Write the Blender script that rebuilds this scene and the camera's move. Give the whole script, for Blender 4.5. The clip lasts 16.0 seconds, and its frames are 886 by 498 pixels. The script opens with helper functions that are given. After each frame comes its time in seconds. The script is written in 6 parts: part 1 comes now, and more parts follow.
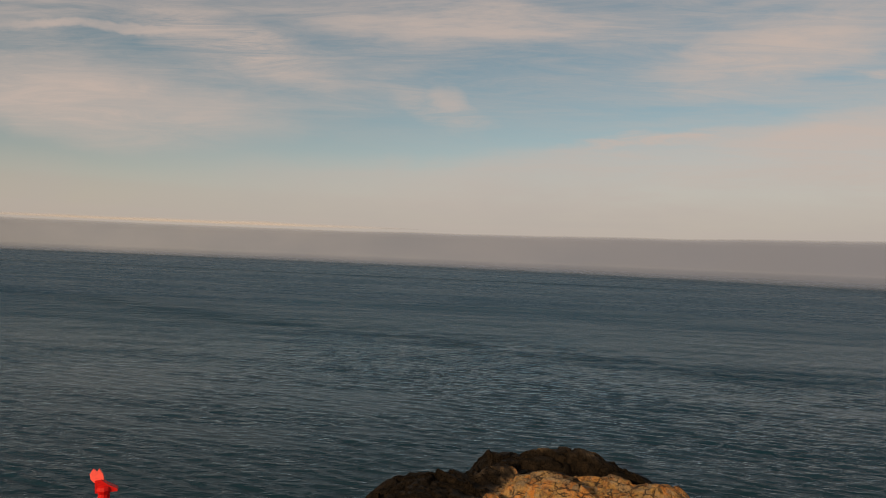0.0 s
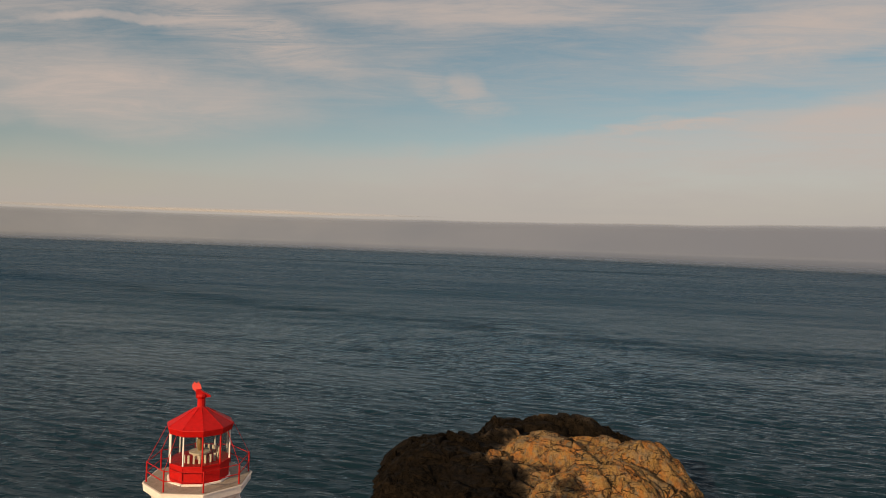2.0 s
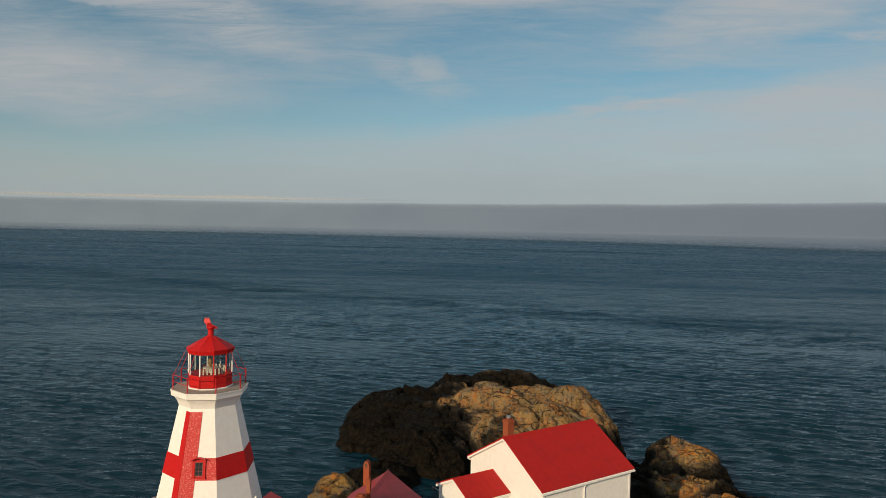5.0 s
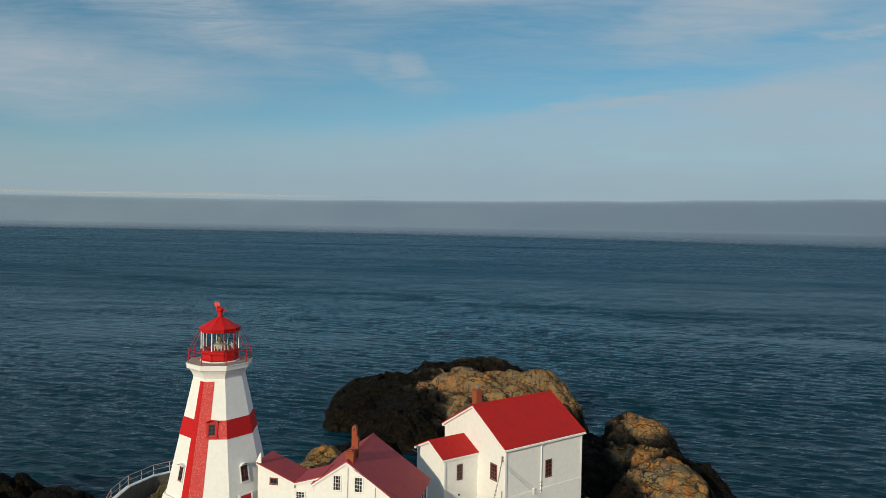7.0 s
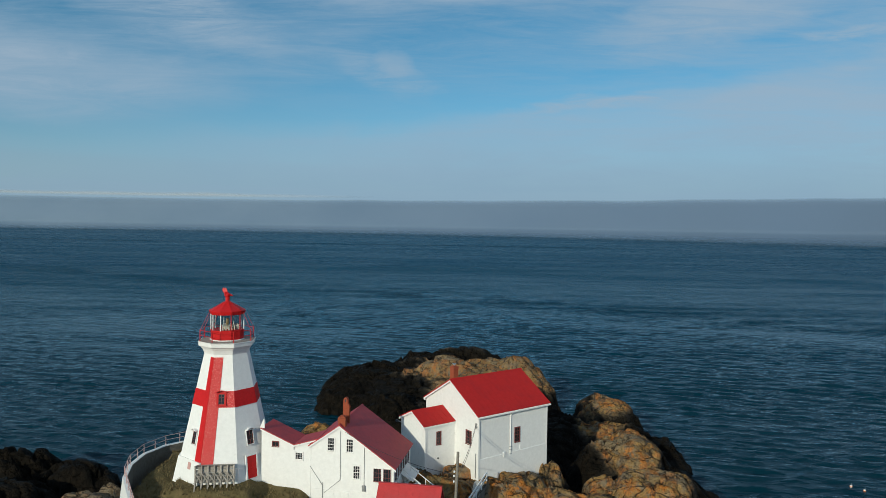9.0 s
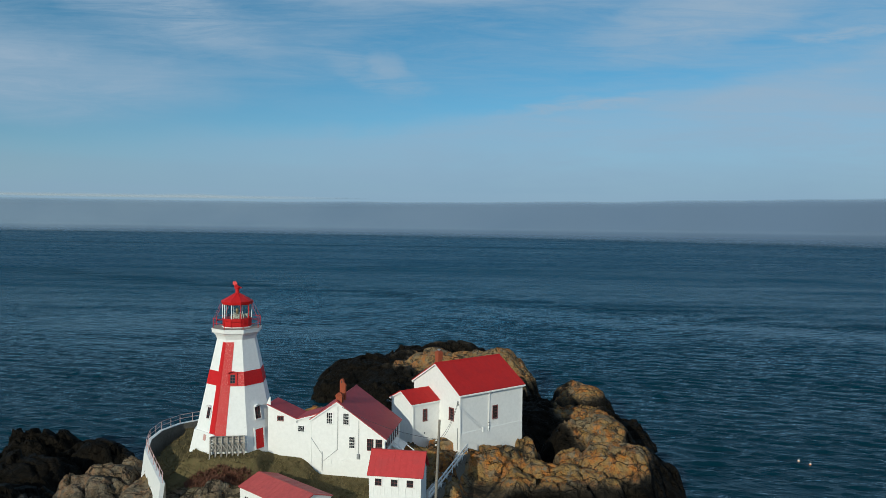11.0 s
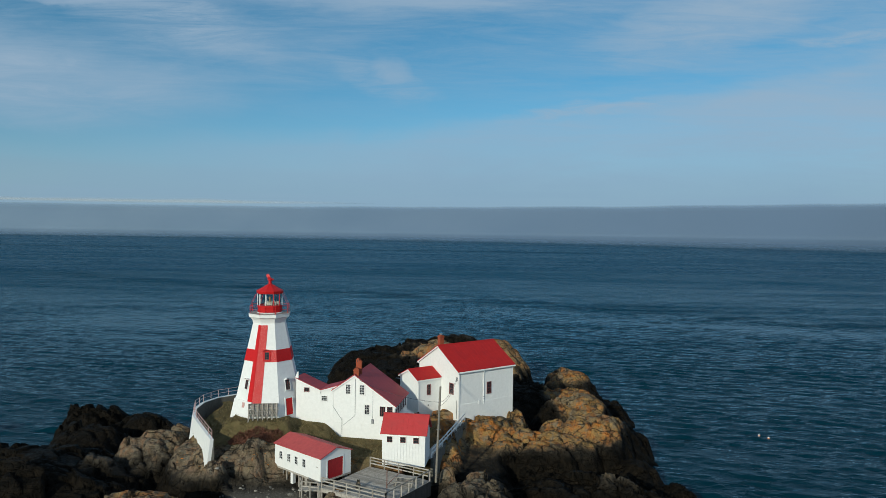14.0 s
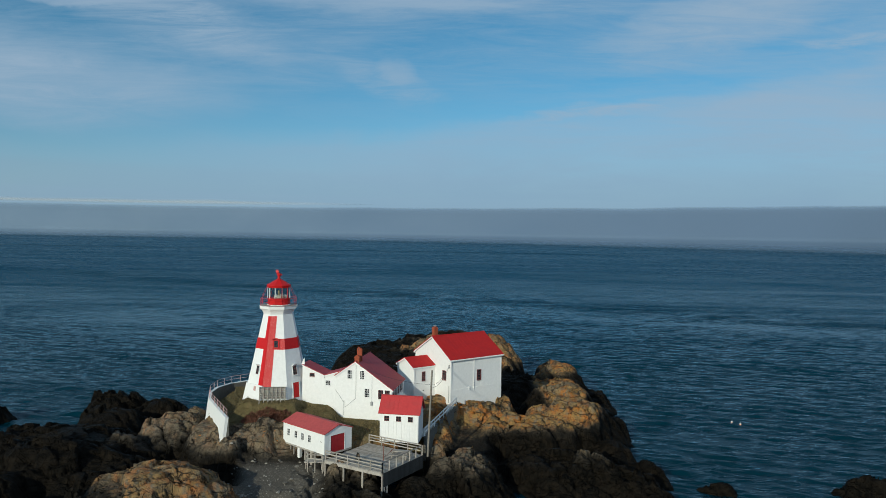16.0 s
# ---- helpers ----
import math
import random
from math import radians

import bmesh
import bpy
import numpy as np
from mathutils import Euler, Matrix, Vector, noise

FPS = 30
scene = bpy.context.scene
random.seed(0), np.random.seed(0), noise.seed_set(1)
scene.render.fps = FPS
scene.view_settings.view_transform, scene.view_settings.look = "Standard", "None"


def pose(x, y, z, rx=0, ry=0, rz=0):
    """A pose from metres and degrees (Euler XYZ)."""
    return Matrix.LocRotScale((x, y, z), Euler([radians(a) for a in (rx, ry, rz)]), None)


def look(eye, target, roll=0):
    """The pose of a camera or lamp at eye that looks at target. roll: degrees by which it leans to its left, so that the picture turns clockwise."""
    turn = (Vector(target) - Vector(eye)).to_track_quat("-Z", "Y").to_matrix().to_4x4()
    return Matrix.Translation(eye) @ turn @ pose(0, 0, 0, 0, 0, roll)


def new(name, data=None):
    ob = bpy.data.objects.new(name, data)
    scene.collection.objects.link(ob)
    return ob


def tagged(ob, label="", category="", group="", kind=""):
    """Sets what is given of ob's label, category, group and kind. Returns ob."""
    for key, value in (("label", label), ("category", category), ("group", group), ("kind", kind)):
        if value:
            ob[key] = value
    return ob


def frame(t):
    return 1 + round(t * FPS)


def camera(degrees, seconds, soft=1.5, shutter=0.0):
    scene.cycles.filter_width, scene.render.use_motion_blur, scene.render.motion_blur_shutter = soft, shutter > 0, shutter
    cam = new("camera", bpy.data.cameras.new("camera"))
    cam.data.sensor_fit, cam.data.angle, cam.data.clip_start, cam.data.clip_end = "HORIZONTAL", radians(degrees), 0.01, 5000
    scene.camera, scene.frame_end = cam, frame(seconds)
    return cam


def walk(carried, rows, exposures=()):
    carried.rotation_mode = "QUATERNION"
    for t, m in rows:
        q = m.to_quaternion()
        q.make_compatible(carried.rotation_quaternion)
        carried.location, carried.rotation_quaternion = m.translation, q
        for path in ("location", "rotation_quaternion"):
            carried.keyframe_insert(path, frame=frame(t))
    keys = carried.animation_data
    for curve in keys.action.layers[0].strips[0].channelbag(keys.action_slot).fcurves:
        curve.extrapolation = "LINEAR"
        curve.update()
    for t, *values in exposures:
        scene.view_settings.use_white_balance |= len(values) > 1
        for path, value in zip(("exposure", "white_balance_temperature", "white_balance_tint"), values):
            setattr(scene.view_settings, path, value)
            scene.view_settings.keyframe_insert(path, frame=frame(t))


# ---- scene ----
cam = camera(67.04, 16.0, soft=0.72)
PATH = [
    (0, (12.139, -20.054, 31.549), (10.466, -0.127, 31.860), 2.37),
    (0.5, (12.408, -22.356, 31.314), (10.484, -2.450, 31.535), 2.33),
    (1, (12.843, -24.708, 31.189), (10.753, -4.818, 31.297), 2.21),
    (1.5, (13.571, -27.227, 31.156), (11.388, -7.346, 31.173), 2.16),
    (2, (14.391, -29.656, 31.145), (12.165, -9.781, 31.063), 2.07),
    (2.5, (15.158, -31.807, 31.035), (12.982, -11.926, 30.839), 1.96),
    (3, (15.833, -33.948, 30.896), (13.788, -14.055, 30.600), 1.75),
    (3.5, (16.595, -36.249, 30.755), (14.774, -16.336, 30.365), 1.58),
    (4.2, (17.162, -39.246, 30.496), (15.669, -19.307, 30.011), 1.34),
    (6.5, (17.966, -48.328, 30.288), (17.276, -28.350, 29.642), 1.06),
    (7, (18.178, -50.268, 30.258), (17.618, -30.286, 29.614), 1.06),
    (8, (18.516, -54.041, 30.049), (18.173, -34.054, 29.403), 0.88),
    (9, (19.074, -57.903, 29.828), (18.890, -37.914, 29.183), 0.91),
    (10.2, (19.734, -62.630, 29.736), (19.708, -42.640, 29.104), 0.84),
    (12.5, (20.020, -72.003, 29.491), (20.091, -52.010, 28.976), 0.81),
    (13.5, (20.191, -76.010, 29.306), (20.141, -56.015, 28.832), 0.79),
    (14.2, (20.558, -78.825, 29.231), (20.404, -58.831, 28.774), 0.82),
    (15, (21.058, -81.891, 29.177), (20.822, -61.898, 28.735), 0.92),
    (16, (21.918, -85.798, 29.082), (21.664, -65.804, 28.657), 0.94),
]
EXPOSURES = [
    (0.0, 0.06, 8750, 30), (2.5, 0.02, 8250, 26), (4.2, -0.03, 7050, 17), (6.5, -0.06, 5900, 6), (8.5, -0.12, 5130, 2), (12.0, -0.14, 4920, 1), (16.0, -0.14, 4920, 1),
]
walk(cam, [(t, look(eye, target, roll)) for t, eye, target, roll in PATH], EXPOSURES)

# ---- light ----
SUN_AZ, SUN_EL = 27.0, 19.0   # the shadows run this far from +y towards +x; height of the sun in degrees
sun = new("sun", bpy.data.lights.new("sun", "SUN"))
sun.data.energy, sun.data.angle, sun.data.color = 3.9, radians(0.6), (1.0, 0.79, 0.50)
a, e = radians(SUN_AZ), radians(SUN_EL)
sun.matrix_world = look((-200 * math.sin(a) * math.cos(e), -200 * math.cos(a) * math.cos(e), 200 * math.sin(e)), (0, 0, 0))

world = bpy.data.worlds.new("sky")
scene.world = world
world.use_nodes = True


def node(tree, kind, **values):
    """A node with its settings and the values of its inputs (names with _ for spaces)."""
    n = tree.nodes.new(kind)
    if "operation" in values:
        n.operation = values.pop("operation")
    if "use_clamp" in values:
        n.use_clamp = values.pop("use_clamp")
    if "interpolation_type" in values:
        n.interpolation_type = values.pop("interpolation_type")
    if "data_type" in values:
        n.data_type = values.pop("data_type")
    if "blend_type" in values:
        n.blend_type = values.pop("blend_type")
    if "feature" in values:
        n.feature = values.pop("feature")
    if "attribute_name" in values:
        n.attribute_name = values.pop("attribute_name")
    for key, value in values.items():
        n.inputs[key.replace("_", " ")].default_value = value
    return n


def build_sky(tree):
    tree.nodes.clear()
    link = tree.links.new
    sky = node(tree, "ShaderNodeTexSky")
    sky.sky_type, sky.sun_disc = "NISHITA", False
    sky.sun_elevation, sky.sun_rotation = radians(SUN_EL), radians(180 + SUN_AZ)
    sky.air_density, sky.dust_density, sky.ozone_density = 1.0, 0.6, 2.0
    coord = node(tree, "ShaderNodeTexCoord")
    split = node(tree, "ShaderNodeSeparateXYZ")
    link(coord.outputs["Generated"], split.inputs[0])

    def op(kind, one, two=0.0, three=0.0, clamp=False):
        x = node(tree, "ShaderNodeMath", operation=kind, use_clamp=clamp)
        for k, v in enumerate((one, two, three)):
            if isinstance(v, (int, float)):
                x.inputs[k].default_value = v
            else:
                link(v, x.inputs[k])
        return x.outputs[0]

    def soft(value, low, high):
        r = node(tree, "ShaderNodeMapRange", interpolation_type="SMOOTHSTEP"); link(value, r.inputs["Value"])
        r.inputs["From Min"].default_value, r.inputs["From Max"].default_value = low, high
        return r.outputs[0]

    # high cloud drawn on an upright plane before the eye: u across, v up
    ahead = op("MAXIMUM", op("ABSOLUTE", split.outputs["Y"]), 0.15)
    u0, v0 = op("DIVIDE", split.outputs["X"], ahead), op("DIVIDE", split.outputs["Z"], ahead)
    flat = node(tree, "ShaderNodeCombineXYZ"); link(u0, flat.inputs[0]); link(v0, flat.inputs[1])

    def drift(turn, scale, size, detail, rough, warp):
        m = node(tree, "ShaderNodeMapping"); m.inputs["Rotation"].default_value = (0, 0, radians(turn)); m.inputs["Scale"].default_value = scale
        link(flat.outputs[0], m.inputs[0])
        t = node(tree, "ShaderNodeTexNoise", Scale=size, Detail=detail, Roughness=rough, Distortion=warp)
        link(m.outputs[0], t.inputs["Vector"])
        return t.outputs["Fac"]

    warp_u, warp_v = drift(0, (1, 2, 1), 3.0, 5, 0.6, 0.3), drift(40, (1, 2, 1), 3.6, 5, 0.6, 0.3)
    u = op("MULTIPLY_ADD", op("SUBTRACT", warp_u, 0.5), 0.22, u0)
    v = op("MULTIPLY_ADD", op("SUBTRACT", warp_v, 0.5), 0.07, v0)

    def puff(cu, cv, ru, rv, turn=0.0, edge=1.0):
        """One in the middle of a slanting oval, nothing outside it."""
        c, s = math.cos(radians(turn)), math.sin(radians(turn))
        du, dv = op("SUBTRACT", u, cu), op("SUBTRACT", v, cv)
        a = op("DIVIDE", op("ADD", op("MULTIPLY", du, c), op("MULTIPLY", dv, s)), ru)
        b = op("DIVIDE", op("SUBTRACT", op("MULTIPLY", dv, c), op("MULTIPLY", du, s)), rv)
        r = op("ADD", op("MULTIPLY", a, a), op("MULTIPLY", b, b))
        return soft(op("SUBTRACT", 1.0, r), 0.0, edge)

    fibre = drift(-9, (0.28, 2.4, 1), 7.0, 9, 0.66, 0.5)        # fine threads, rising to the right
    fibre2 = drift(20, (0.25, 2.6, 1), 6.0, 9, 0.66, 0.6)       # threads falling to the right
    mass = drift(-6, (0.5, 1.5, 1), 5.0, 7, 0.6, 0.4)
    t1, t2, t3 = soft(fibre, 0.36, 0.68), soft(fibre2, 0.4, 0.68), soft(mass, 0.3, 0.7)
    fine = drift(-10, (0.4, 3.0, 1), 15.0, 9, 0.72, 1.2)
    fine2 = drift(22, (0.35, 3.2, 1), 12.0, 9, 0.72, 1.0)
    t4, t5 = soft(fine, 0.32, 0.74), soft(fine2, 0.34, 0.74)
    far_right = op("MULTIPLY", puff(0.6, 0.3, 0.14, 0.01, 5), op("MULTIPLY_ADD", t4, 0.6, 0.2))
    # broad veil below a line that climbs to the right
    line = op("MULTIPLY_ADD", u, op("MULTIPLY_ADD", u, 0.13, 0.1), 0.166)
    veil = op("MULTIPLY", soft(op("SUBTRACT", line, v), -0.012, 0.03), soft(u, -0.5, 0.0))
    veil = op("MULTIPLY", veil, op("MULTIPLY_ADD", t1, 0.4, 0.52))
    edge = op("MULTIPLY", puff(0.2, 0.188, 0.2, 0.014, 8), op("MULTIPLY_ADD", t4, 0.9, 0.12))
    left = op("MULTIPLY", puff(-0.68, 0.225, 0.42, 0.085, -5, 1.0), op("MULTIPLY_ADD", op("ADD", t3, t5), 0.36, 0.44))
    topl = op("MULTIPLY", puff(-0.44, 0.318, 0.23, 0.05, -16), op("MULTIPLY_ADD", t5, 0.85, 0.12))
    streak = op("MULTIPLY", puff(-0.62, 0.342, 0.22, 0.011, -3), op("MULTIPLY_ADD", t2, 0.5, 0.5))
    crown = op("MULTIPLY", puff(-0.05, 0.36, 0.36, 0.045, 0), op("MULTIPLY_ADD", t1, 0.7, 0.1))
    topr = op("MULTIPLY", puff(0.38, 0.32, 0.24, 0.06, 14), op("MULTIPLY_ADD", op("ADD", t4, t3), 0.36, 0.3))
    tuft = op("MULTIPLY", puff(-0.086, 0.243, 0.042, 0.02, -12), op("MULTIPLY_ADD", t3, 0.5, 0.25))
    tail = op("MULTIPLY", puff(-0.1, 0.228, 0.11, 0.026, -17), op("MULTIPLY_ADD", t4, 0.45, 0.1))
    low = op("MULTIPLY", op("SUBTRACT", 1.0, soft(v, 0.03, 0.19)), 0.88)
    high = op("MULTIPLY", soft(v, 0.26, 0.5), op("MULTIPLY_ADD", t1, 0.5, 0.2))
    thin = op("MULTIPLY", op("MULTIPLY", op("ADD", op("ADD", t1, t2), t4), soft(v, 0.12, 0.3)), 0.24)
    cover = veil
    for other in (edge, left, topl, streak, crown, topr, far_right, tuft, tail, low, high, thin):
        cover = op("SUBTRACT", op("ADD", cover, other), op("MULTIPLY", cover, other))
    cover = op("MULTIPLY", cover, 0.92, clamp=True)
    rich = node(tree, "ShaderNodeHueSaturation", Saturation=1.12, Value=1.0, Hue=0.474)
    link(sky.outputs[0], rich.inputs["Color"])
    mix = node(tree, "ShaderNodeMix", data_type="RGBA")
    link(cover, mix.inputs["Factor"]); link(rich.outputs[0], mix.inputs["A"])
    # cloud is white overhead, bluer through the haze above the horizon
    haze = node(tree, "ShaderNodeMix", data_type="RGBA"); link(soft(v, 0.03, 0.2), haze.inputs["Factor"])
    haze.inputs["A"].default_value, haze.inputs["B"].default_value = (4.2, 4.95, 5.35, 1), (5.45, 5.7, 5.75, 1)
    link(haze.outputs["Result"], mix.inputs["B"])
    # below the horizon the open sea goes on past the meshed sheet
    deep = node(tree, "ShaderNodeMix", data_type="RGBA"); link(soft(split.outputs["Z"], -0.0012, 0.0), deep.inputs["Factor"])
    deep.inputs["A"].default_value = (0.5, 0.95, 1.4, 1); link(mix.outputs["Result"], deep.inputs["B"])
    back = node(tree, "ShaderNodeBackground", Strength=0.08)
    link(deep.outputs["Result"], back.inputs["Color"])
    out = node(tree, "ShaderNodeOutputWorld"); link(back.outputs[0], out.inputs[0])


build_sky(world.node_tree)


# ---- materials ----
def material(name, base, rough=0.6, metal=0.0, vary=0.12, grain=6.0, stain=None, stain_scale=0.5, stain_low=0.55, stain_high=0.75, bump=0.2, bump_scale=20.0, ior=1.45, random=0.0):
    """Paint, wood, brick and the like: a base colour that varies at two scales, stains and fine relief."""
    m = bpy.data.materials.new(name)
    m.use_nodes = True
    t = m.node_tree
    link = t.links.new
    b = t.nodes["Principled BSDF"]
    b.inputs["Roughness"].default_value, b.inputs["Metallic"].default_value, b.inputs["IOR"].default_value = rough, metal, ior
    g = node(t, "ShaderNodeNewGeometry")
    n1 = node(t, "ShaderNodeTexNoise", Scale=grain, Detail=6.0, Roughness=0.65); link(g.outputs["Position"], n1.inputs["Vector"])
    n2 = node(t, "ShaderNodeTexNoise", Scale=stain_scale, Detail=8.0, Roughness=0.7); link(g.outputs["Position"], n2.inputs["Vector"])
    r = node(t, "ShaderNodeMapRange"); link(n1.outputs["Fac"], r.inputs["Value"])
    r.inputs["From Min"].default_value, r.inputs["From Max"].default_value = 0.3, 0.7
    r.inputs["To Min"].default_value, r.inputs["To Max"].default_value = 1 - vary, 1 + vary
    col = node(t, "ShaderNodeMix", data_type="RGBA", blend_type="MULTIPLY"); col.inputs["Factor"].default_value = 1
    col.inputs["A"].default_value = (*base, 1); link(r.outputs[0], col.inputs["B"])
    last = col
    if random:
        info = node(t, "ShaderNodeObjectInfo")
        rr = node(t, "ShaderNodeMapRange"); link(info.outputs["Random"], rr.inputs["Value"])
        rr.inputs["To Min"].default_value, rr.inputs["To Max"].default_value = 1 - random, 1 + random
        mm = node(t, "ShaderNodeMix", data_type="RGBA", blend_type="MULTIPLY"); mm.inputs["Factor"].default_value = 1
        link(last.outputs["Result"], mm.inputs["A"]); link(rr.outputs[0], mm.inputs["B"]); last = mm
    if stain:
        f = node(t, "ShaderNodeMapRange", interpolation_type="SMOOTHSTEP"); link(n2.outputs["Fac"], f.inputs["Value"])
        f.inputs["From Min"].default_value, f.inputs["From Max"].default_value = stain_low, stain_high
        s = node(t, "ShaderNodeMix", data_type="RGBA"); link(f.outputs[0], s.inputs["Factor"])
        link(last.outputs["Result"], s.inputs["A"]); s.inputs["B"].default_value = (*stain, 1); last = s
    link(last.outputs["Result"], b.inputs["Base Color"])
    n3 = node(t, "ShaderNodeTexNoise", Scale=bump_scale, Detail=5.0, Roughness=0.7); link(g.outputs["Position"], n3.inputs["Vector"])
    bp = node(t, "ShaderNodeBump", Strength=bump, Distance=0.03); link(n3.outputs["Fac"], bp.inputs["Height"]); link(bp.outputs[0], b.inputs["Normal"])
    return m


WHITE = material("white_paint", (0.78, 0.77, 0.75), 0.55, vary=0.05, grain=3.0, stain=(0.55, 0.53, 0.5), stain_scale=1.1, stain_low=0.6, stain_high=0.85, bump=0.25, bump_scale=9)
TRIM = material("white_trim", (0.8, 0.79, 0.77), 0.5, vary=0.05, bump=0.1)
RED = material("red_paint", (0.47, 0.01, 0.01), 0.5, ior=1.3, vary=0.14, grain=5, stain=(0.4, 0.02, 0.02), stain_scale=1.4, bump=0.1)
WORN = material("worn_red_shingle", (0.5, 0.03, 0.03), 0.65, vary=0.2, grain=9, stain=(0.68, 0.27, 0.22), stain_scale=11.0, stain_low=0.5, stain_high=0.7, bump=0.4, bump_scale=16)
ROOF = material("red_roof_paint", (0.39, 0.016, 0.014), 0.6, ior=1.25, vary=0.08, grain=2.5, stain=(0.32, 0.016, 0.017), stain_scale=0.7, stain_low=0.45, stain_high=0.75, bump=0.08, bump_scale=12)
FADED = material("faded_red_roof", (0.36, 0.04, 0.045), 0.6, vary=0.12, grain=3, stain=(0.27, 0.035, 0.045), stain_scale=0.8, stain_low=0.45, stain_high=0.7, bump=0.2, bump_scale=14)
PINKISH = material("sun_bleached_red_roof", (0.44, 0.075, 0.07), 0.6, vary=0.12, grain=3, stain=(0.36, 0.06, 0.06), stain_scale=0.9, stain_low=0.45, stain_high=0.7, bump=0.2, bump_scale=14)
COPPERY = material("weathered_red_shed_roof", (0.44, 0.045, 0.045), 0.6, ior=1.3, vary=0.1, grain=3, stain=(0.38, 0.05, 0.05), stain_scale=0.9, stain_low=0.45, stain_high=0.7, bump=0.15, bump_scale=14)
BRICK = material("brick", (0.27, 0.07, 0.034), 0.85, ior=1.2, vary=0.25, grain=14, stain=(0.2, 0.1, 0.07), stain_scale=3, bump=0.6, bump_scale=30)
WOOD = material("weathered_wood", (0.34, 0.31, 0.27), 0.85, vary=0.25, grain=12, stain=(0.2, 0.17, 0.14), stain_scale=2.0, stain_low=0.45, stain_high=0.75, bump=0.5, bump_scale=30, random=0.25)
# planks of the deck's unlit side, with the shade painted into the colour
SHADED_BOARDS = material("tarred_boards", (0.028, 0.028, 0.028), 0.85, vary=0.25, grain=10, stain=(0.05, 0.048, 0.045), stain_scale=1.5, bump=0.4, random=0.3)
DARKWOOD = material("window_wood_red_brown", (0.16, 0.045, 0.04), 0.6, vary=0.15)
CONCRETE = material("concrete", (0.42, 0.4, 0.37), 0.9, vary=0.12, grain=5, stain=(0.28, 0.26, 0.23), stain_scale=0.6, bump=0.4)
STEEL = material("galvanised_steel", (0.4, 0.41, 0.42), 0.45, metal=0.8, vary=0.1)
DARK = material("dark_metal", (0.03, 0.03, 0.035), 0.5, vary=0.2)
PANE = material("dark_window_glass", (0.02, 0.023, 0.027), 0.08, vary=0.3, grain=1.5, bump=0.0)
BRASS = material("brass_lens_frame", (0.5, 0.34, 0.16), 0.35, metal=0.7, vary=0.2)
CREAM = material("cream_paint", (0.62, 0.58, 0.48), 0.5, vary=0.1)


def glass_material():
    m = bpy.data.materials.new("lantern_glass")
    m.use_nodes = True
    t = m.node_tree
    t.nodes.clear()
    clear = node(t, "ShaderNodeBsdfTransparent", Color=(0.86, 0.9, 0.9, 1))
    shine = node(t, "ShaderNodeBsdfGlossy", Roughness=0.03)
    mix = node(t, "ShaderNodeMixShader", Fac=0.05)
    t.links.new(clear.outputs[0], mix.inputs[1]); t.links.new(shine.outputs[0], mix.inputs[2])
    out = node(t, "ShaderNodeOutputMaterial"); t.links.new(mix.outputs[0], out.inputs[0])
    return m


GLASS = glass_material()


